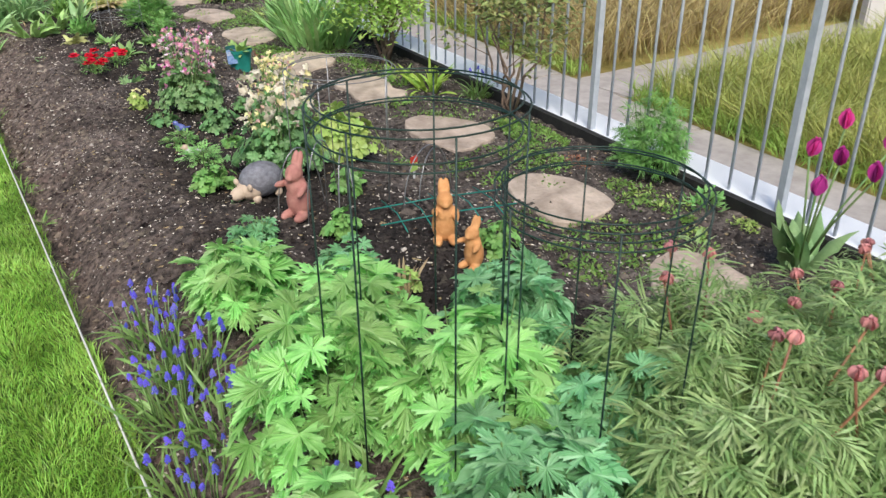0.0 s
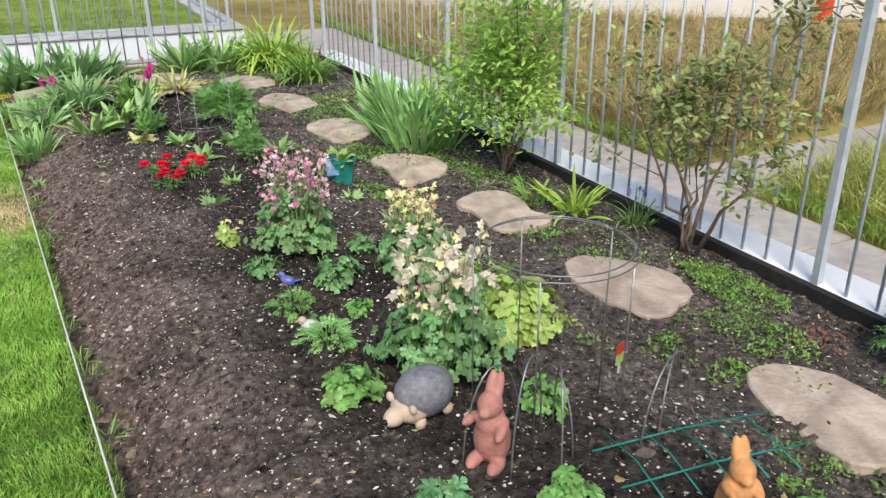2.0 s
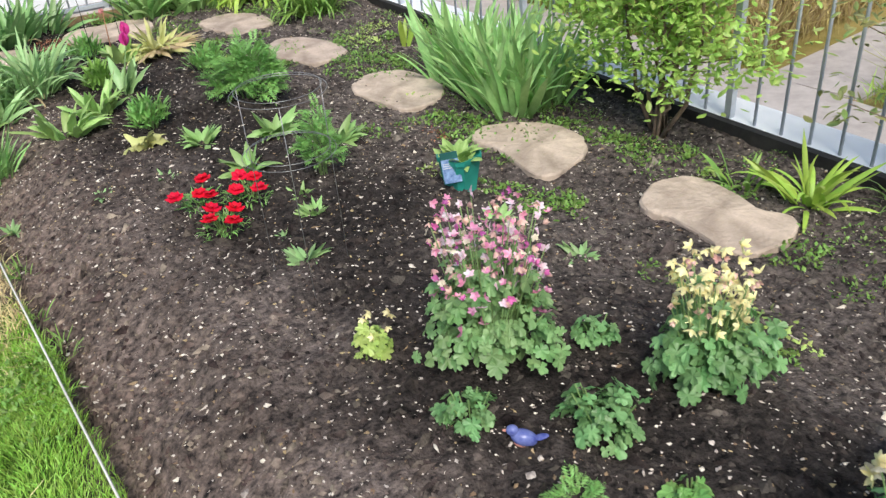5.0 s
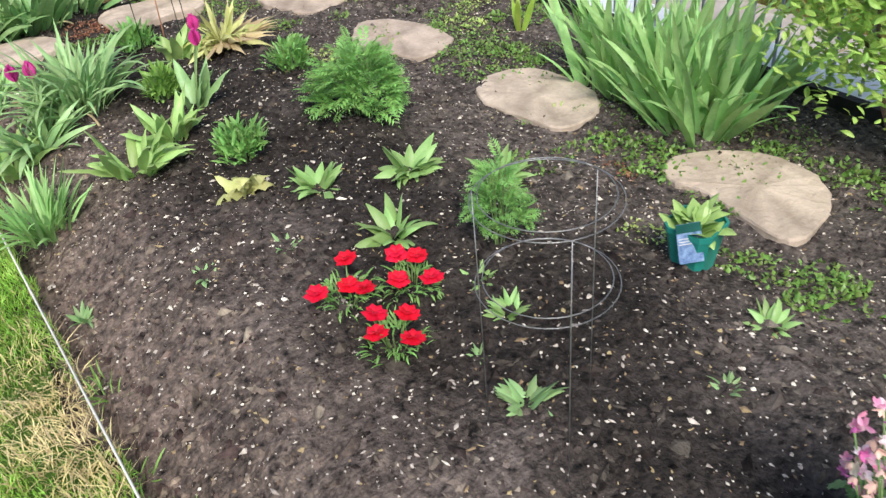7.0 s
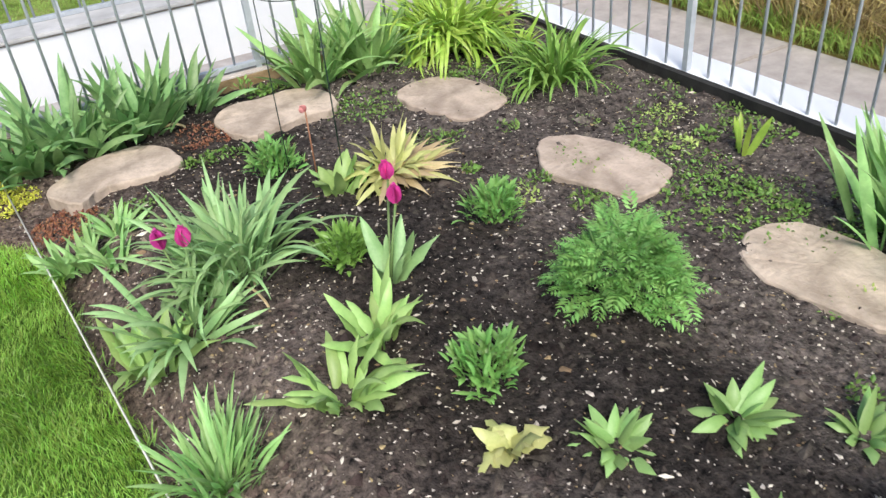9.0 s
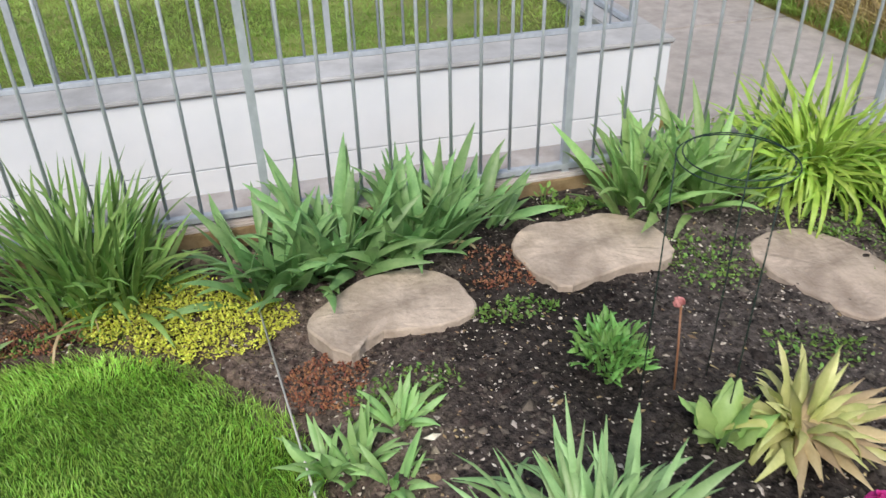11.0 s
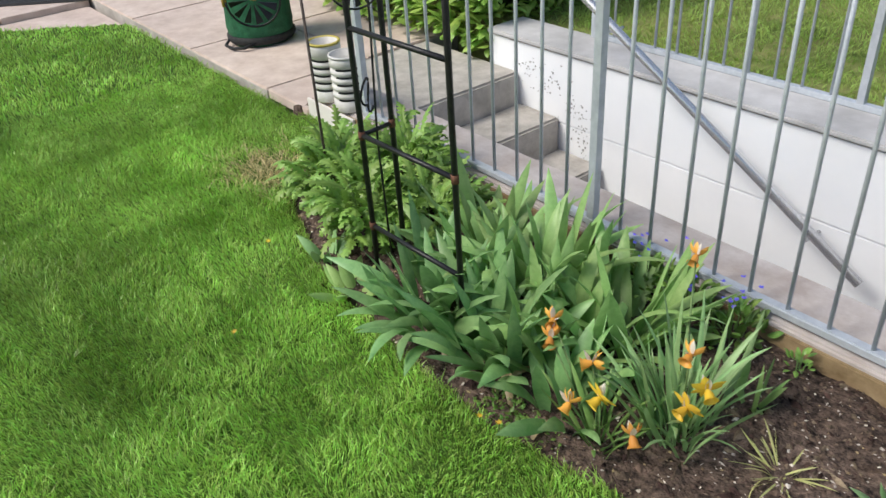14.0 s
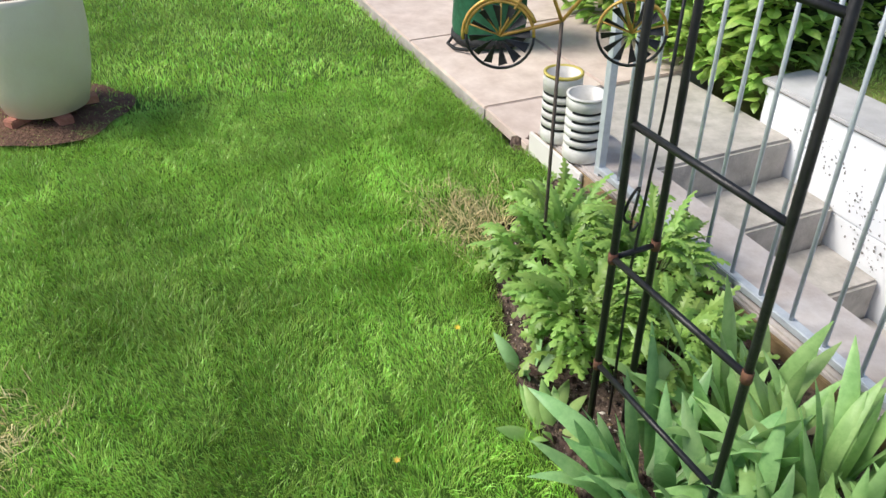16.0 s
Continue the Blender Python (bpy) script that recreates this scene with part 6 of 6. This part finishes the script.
for x, y, n, L, lab in ((-0.06, 6.9, 20, 0.33, "broad-leaved iris clump by the back fence"), (0.16, 6.95, 24, 0.35, "broad-leaved iris clump by the back fence"), (0.42, 6.97, 24, 0.33, "broad-leaved iris clump by the back fence"), (0.6, 7.02, 10, 0.28, "broad-leaved iris clump by the back fence"), (1.25, 7.0, 24, 0.38, "blue-green iris clump by the back fence"), (1.5, 6.98, 24, 0.39, "blue-green iris clump by the back fence")):
    strap_plant("iris", x, y, int(n * 3.3), L * 0.96, 0.042, (2, 60), 42, L_IRISD if x < 1 else L_IRIS, lab, "iris", 0.13, "irises along the back fence", tip=0.65, dead=1)
strap_plant("daylily", 1.95, 6.97, 520, 0.44, 0.02, (0, 55), 140, L_DAYB, "large bright lime daylily clump in the corner", "daylily", 0.13)
strap_plant("daylily", 2.1, 6.32, 170, 0.36, 0.016, (0, 48), 100, L_DAY, "green daylily clump beside the street fence", "daylily", 0.1)
strap_plant("daylily", 2.1, 6.66, 26, 0.24, 0.018, (5, 45), 65, L_DAYB, "small lime daylily clump", "daylily", 0.05)
for x, y, n in ((2.05, 4.16, 26), (2.1, 4.36, 30), (2.24, 4.2, 22), (2.09, 4.58, 24), (2.2, 4.74, 20), (2.27, 4.5, 22)):
    strap_plant("iris", x, y, int(n * 2.3), 0.43, 0.036, (1, 42), 30, L_IRISB, "tall pale green iris clump by the street fence", "iris", 0.11, "irises along the street fence", tip=0.7)
strap_plant("iris", 2.2, 5.35, 5, 0.18, 0.03, (2, 25), 20, L_DAYB, "young lime iris fan near the street fence", "iris", 0.03)
strap_plant("daylily", 2.31, 2.93, 40, 0.25, 0.019, (10, 55), 60, L_DAYB, "small lime daylily clump by the street fence", "daylily", 0.05)
strap_plant("daylily", 2.22, 3.12, 12, 0.17, 0.018, (5, 45), 50, L_DAY, "small green daylily tuft", "daylily", 0.03)
muscari(2.5, 2.74, 6, "few grape hyacinths beside the street fence", 0.05, 0.15)


# ---------- shrubs by the street fence ----------
def shrub(name, x, y, stems, leaves, protos, size, material, label, spread, z0, z1, seed, clump=0.1):
    r = random.Random(seed)
    e = empty(name, x, y, gz(x, y), 0, label, "shrub")
    tips = []
    for i in range(stems):
        a = r.uniform(0, 6.283)
        q = r.uniform(0.25, 1.0)
        tip = Vector((spread[0] * q * math.cos(a), spread[1] * q * math.sin(a), r.uniform(z0 + (z1 - z0) * 0.4, z1)))
        mid = tip * 0.5 + Vector((r.gauss(0, 0.06), r.gauss(0, 0.09), r.gauss(0, 0.04)))
        kinks = [mid * 1.5 * w + (tip - mid * 1.5) * max(0, 2 * w - 1) + Vector((r.gauss(0, 0.018), r.gauss(0, 0.028), r.gauss(0, 0.012))) for w in (0.2, 0.35, 0.5, 0.66, 0.82)]
        tube("branch", [(0.03 * math.cos(a), 0.03 * math.sin(a), -0.03), *kinks, tip], 0.0095, BARK, e, 6, r_end=0.0025)
        for k in range(4):
            s = r.uniform(0.35, 1.0)
            p = tip * s
            t2 = p + Vector((r.gauss(0, 0.09), r.gauss(0, 0.12), r.uniform(0.02, 0.12)))
            if t2.z > z0:
                tips.append(t2)
                tube("twig", [p, (p + t2) / 2 + Vector((r.gauss(0, 0.01), r.gauss(0, 0.01), 0)), t2], 0.003, BARK, e, 4, r_end=0.0015)
    hearts = list(tips)
    for i in range(len(tips)):
        a, q = r.uniform(0, 6.283), math.sqrt(r.random())
        hearts.append(Vector((spread[0] * q * math.cos(a), spread[1] * q * math.sin(a), r.uniform(z0, z1) if q < 0.8 else r.uniform(z0 + 0.1, z1))))
    items = []
    for i in range(leaves):
        t = hearts[r.randrange(len(hearts))]
        p = t + Vector((r.gauss(0, clump), r.gauss(0, clump), r.gauss(0, clump * 0.8)))
        if p.z < z0 * 0.8 or p.x > 0.3:
            continue
        V, Fc = r.choice(protos)
        items.append((V, Fc, xf(p.x, p.y, p.z, r.uniform(0, 6.28), r.uniform(0.3, 2.0), r.gauss(0, 0.5), size * r.uniform(0.6, 1.2))))
    joined("foliage", items, material, e, "stuff")
    return e


shrub("leafy_shrub", 2.36, 3.64, 10, 6200, P_OVAL, 0.041, L_SHRUB, "leafy yellow-green shrub against the street fence", (0.24, 0.52), 0.2, 1.05, 5, 0.075)
shrub("rose_bush", 2.48, 2.4, 6, 2600, P_OVAL, 0.038, L_ROSE, "sparse old rose bush with bronze leaves and crooked stems", (0.16, 0.5), 0.26, 0.98, 8, 0.05)

# ---------- bed along the back fence ----------
e = empty("crown_imperial", -0.99, 6.95, gz(-0.99, 6.95), 0, "crown imperial with salmon orange bells and leaf tuft", "flowering plant")
tube("stem", [(0, 0, -0.02), (0.005, 0.0, 0.3), (0.0, 0.01, 0.6)], 0.007, STEMR, e, 8)
lm = leaf_meshes(("crown", 1), L_LIME, [strap(0.2, 0.036, 55, 7, 0.2, 0.7, 0, 0.2), strap(0.17, 0.028, 35, 7, 0.2, 0.7), strap(0.22, 0.045, 80, 7, 0.2, 0.7, 0, 0.2)])
for i in range(64):
    zz = 0.06 + 0.36 * i / 64
    put("leaf", lm[i % 3], e, xf(0, 0, zz, i * 2.4, radians(72 - 40 * i / 64), 0, 0.88 - 0.3 * i / 64))
tl = leaf_meshes(("crowntop", 1), L_LIME, [strap(0.085, 0.014, 30, 6, 0.2, 0.7)])
for i in range(14):
    put("leaf", tl[0], e, xf(0, 0.01, 0.6, i * 2.4, radians(8 + 45 * (i % 3) / 2), 0, rng.uniform(0.8, 1.15)))
bell = petals(6, 0.062, 0.032, 12, -22, F_SALM, name="bell")
for i in range(6):
    a = 6.283 * i / 6
    put("bell", bell, e, xf(0.022 * math.cos(a), 0.01 + 0.022 * math.sin(a), 0.6, a, radians(158), 0, 0.95), "salmon orange hanging bell flower")
g = strap_plant("grassy_clump", -0.62, 6.96, 250, 0.4, 0.016, (2, 32), 48, L_DARK, "tall dark green grassy clump with dry tips", "perennial", 0.15, dead=8)
strap_plant("grassy_clump", -0.5, 6.9, 40, 0.3, 0.02, (10, 60), 60, L_DARK, "arching dark green strap-leaved clump", "perennial", 0.08, dead=4)
e = tulip(-1.31, 6.8, [(-0.02, 0.03, 0.19), (0.025, 0.05, 0.195)], "coral red tulips with wavy grey green leaves", n=26, L=0.16, W=0.055, me=FL_CORAL)
strap_plant("tulip_foliage", -1.0, 6.74, 9, 0.17, 0.026, (10, 65), 25, L_TUL, "pale strap leaves of spent bulbs", "bulb foliage", 0.05, tip=0.6)
strap_plant("tulip_foliage", -1.12, 6.8, 6, 0.15, 0.03, (5, 40), 25, L_TUL, "grey green bulb foliage", "bulb foliage", 0.03, tip=0.6)
strap_plant("dry_tuft", -1.57, 6.78, 32, 0.12, 0.005, (20, 80), 40, L_ROS, "small dry yellowish grass tuft", "grass tuft", 0.02)
strap_plant("iris", -1.74, 6.92, 7, 0.17, 0.035, (0, 45), 12, L_IRIS, "young iris fan on bare soil", "iris", 0.03, fan=True, rz=0, tip=0.5)
for x, y, n, L in ((-2.32, 6.62, 24, 0.32), (-2.58, 6.6, 24, 0.33), (-2.42, 6.9, 26, 0.36), (-2.12, 6.88, 22, 0.34), (-2.2, 6.72, 16, 0.3), (-2.62, 6.86, 16, 0.34), (-2.05, 6.62, 8, 0.26)):
    strap_plant("iris", x, y, int(n * 2.2), L, 0.047, (3, 56), 42, L_IRIS if y > 6.7 else L_IRISD, "broad-leaved green iris clump around the trellis", "iris", 0.11, "irises around the trellis", tip=0.52, dead=1)
d1 = strap_plant("daffodil", -1.92, 6.58, 26, 0.2, 0.013, (4, 42), 30, L_DARK, "daffodil clump with fading orange flowers", "daffodil", 0.05)
d2 = strap_plant("daffodil", -1.8, 6.72, 90, 0.31, 0.013, (1, 30), 30, L_TUL, "daffodil clump with drooping golden flowers", "daffodil", 0.07)
for e, px, py, pz, me in ((d1, -1.88, 6.52, 0.21, FL_DAFF), (d1, -2.13, 6.63, 0.23, FL_DAFFO), (d1, -2.11, 6.6, 0.2, FL_DAFFO), (d1, -1.94, 6.56, 0.25, FL_DAFFO), (d2, -1.79, 6.71, 0.28, FL_DAFFO), (d2, -1.72, 6.68, 0.24, FL_DAFF), (d2, -1.74, 6.64, 0.2, FL_DAFF), (d1, -1.8, 6.54, 0.14, FL_DAFFO), (d2, -1.977, 6.98, 0.33, FL_DAFFO), (d1, -1.95, 6.5, 0.16, FL_DAFFO)):
    o = e.matrix_world.translation
    stemmed(e, me, px - o.x, py - o.y, pz - o.z, radians(rng.uniform(95, 130)), lean=((px - o.x) * 0.2, (py - o.y) * 0.2), r=0.0028, turn=rng.uniform(-2.6, -0.4), flower_scale=1.3)
    put("spathe", FL_SPATHE, e, xf(px - o.x, py - o.y, pz - o.z - 0.004, rng.uniform(0, 6.28), rng.uniform(-0.5, 0.5)), "papery tan spathe")
for x, y in ((-2.05, 7.08), (-1.9, 7.08), (-2.2, 7.1)):
    e = bush("forget_me_not", x, y, 0.09, 0.14, 110, P_OVAL, 0.045, L_MOSS, "low leafy forget-me-not with tiny blue flowers", "flowering plant", up=0.5)
    for i in range(9):
        put("flower", FL_TINY, e, xf(rng.gauss(0, 0.05), rng.gauss(0, 0.04), rng.uniform(0.13, 0.19), 0, rng.uniform(0, 0.6), 0, 1.2))
for x, y, r, h, n in ((-3.38, 6.8, 0.15, 0.2, 260), (-3.1, 6.72, 0.15, 0.23, 240), (-3.6, 6.93, 0.1, 0.12, 120), (-3.2, 6.98, 0.15, 0.25, 220), (-2.9, 6.85, 0.14, 0.2, 140)):
    bush("poppy_foliage", x, y, r, h, n, P_POPPY, 0.13, L_POPPY, "lush clump of feathery cut poppy leaves", "perennial", "poppy foliage beside the steps", 0.25, 0.5, 10)
strap_plant("variegated_tuft", -2.86, 6.5, 14, 0.12, 0.04, (15, 60), 45, L_PALE, "small broad-leaved pale-edged clump at the lawn edge", "perennial", 0.05, tip=0.65, fold=0.3)
strap_plant("variegated_tuft", -3.08, 6.53, 10, 0.14, 0.04, (8, 40), 35, L_TUL, "pale-edged broad-leaved clump at the lawn edge", "perennial", 0.04, tip=0.65, fold=0.3)
for x, y in ((-2.11, 6.42), (-2.16, 6.4), (-3.28, 6.42), (-2.9, 6.1)):
    e = empty("dandelion", x, y, 0, 0, "yellow dandelion flower in the lawn", "flower", "dandelions in the lawn")
    stemmed(e, FL_DANDY, 0.005, 0.0, 0.036, 0.15, r=0.002, flower_scale=0.75)

for x, y, q in ((-1.72, 7.1, 0.05), (-1.42, 7.11, 0.07), (-1.12, 7.1, 0.05), (0.92, 7.08, 0.06)):
    bush("weed", x, y, q * 0.6, q * 1.3, 22, P_OVAL, 0.03, L_DAY, "small green weed growing against the kerb face", "weed", "weeds along the kerb", stems=5)

# ---------- low mats ----------
P_TINY = [ovate(1.0, 0.6, 40, 2), ovate(1.0, 0.7, 10, 2)]
mat_plant("yellow_stonecrop", -0.36, 6.78, 0.36, 0.2, 8000, P_TINY, 0.012, L_SED, "mat of yellow-green flowering stonecrop", "ground cover", 0.045, -28)
for x, y, rx, ry, n in ((-0.78, 6.78, 0.22, 0.07, 650), (0.02, 6.38, 0.12, 0.13, 700), (0.62, 6.74, 0.12, 0.14, 500), (-1.15, 6.72, 0.12, 0.05, 250), (1.66, 4.12, 0.05, 0.1, 120), (2.35, 1.62, 0.12, 0.1, 220)):
    mat_plant("red_stonecrop", x, y, rx, ry, int(n * 1.3), P_TINY, 0.012, L_SEDR, "low mat of reddish stonecrop", "ground cover", 0.02)
for x, y, rx, ry, n, sz in ((2.4, 2.06, 0.13, 0.24, 2600, 0.013), (2.2, 1.72, 0.14, 0.22, 600, 0.016), (1.78, 4.14, 0.12, 0.2, 420, 0.02), (1.85, 5.08, 0.22, 0.24, 700, 0.018), (1.62, 3.42, 0.1, 0.2, 260, 0.018), (2.2, 2.55, 0.2, 0.3, 420, 0.014), (1.3, 6.62, 0.2, 0.16, 400, 0.016), (1.95, 5.35, 0.2, 0.3, 420, 0.016), (0.2, 6.25, 0.16, 0.1, 420, 0.016), (0.6, 6.5, 0.14, 0.06, 240, 0.016), (-0.75, 6.74, 0.35, 0.04, 420, 0.014), (-1.28, 6.66, 0.25, 0.05, 320, 0.016), (2.0, 0.95, 0.2, 0.18, 420, 0.018), (1.9, 6.55, 0.2, 0.16, 300, 0.016), (2.2, 3.35, 0.2, 0.3, 420, 0.014), (-2.1, 6.47, 0.15, 0.06, 300, 0.016), (1.0, 7.02, 0.12, 0.06, 200, 0.025), (2.35, 1.2, 0.14, 0.2, 400, 0.018), (1.95, 3.9, 0.25, 0.15, 300, 0.016)):
    mat_plant("creeping_mat", x, y, rx, ry, n, P_TINY, sz, L_MOSS, "low creeping green weeds between stepping stones", "ground cover", 0.022)
mat_plant("clover_patch", 0.1, 3.45, 0.09, 0.22, 420, P_TINY, 0.018, L_MOSS, "patch of clover in the lawn beside the string", "clover", 0.03, inside=True)
for i in range(26):
    y = rng.uniform(-0.3, 6.0)
    strap_plant("edge_tuft", string_x(y) + rng.uniform(0.0, 0.05), y, 14, 0.06, 0.004, (10, 70), 40, L_DAY, "small grass tuft along the string", "grass tuft", 0.025, "grass tufts along the string")
wr = random.Random(77)
for i in range(115):
    y = wr.uniform(0.7, 6.9)
    x = wr.uniform(string_x(y) + 1.3, fence_x(y) - 0.1)
    q = wr.uniform(0.04, 0.13)
    mat_plant("weed_patch", x, y, q, q * wr.uniform(0.6, 1.3), int(60 + 2600 * q * q * 2), P_TINY, wr.uniform(0.011, 0.02), L_MOSS if wr.random() < 0.75 else L_LIME, "small patch of low green weeds on soil", "weeds", 0.018)
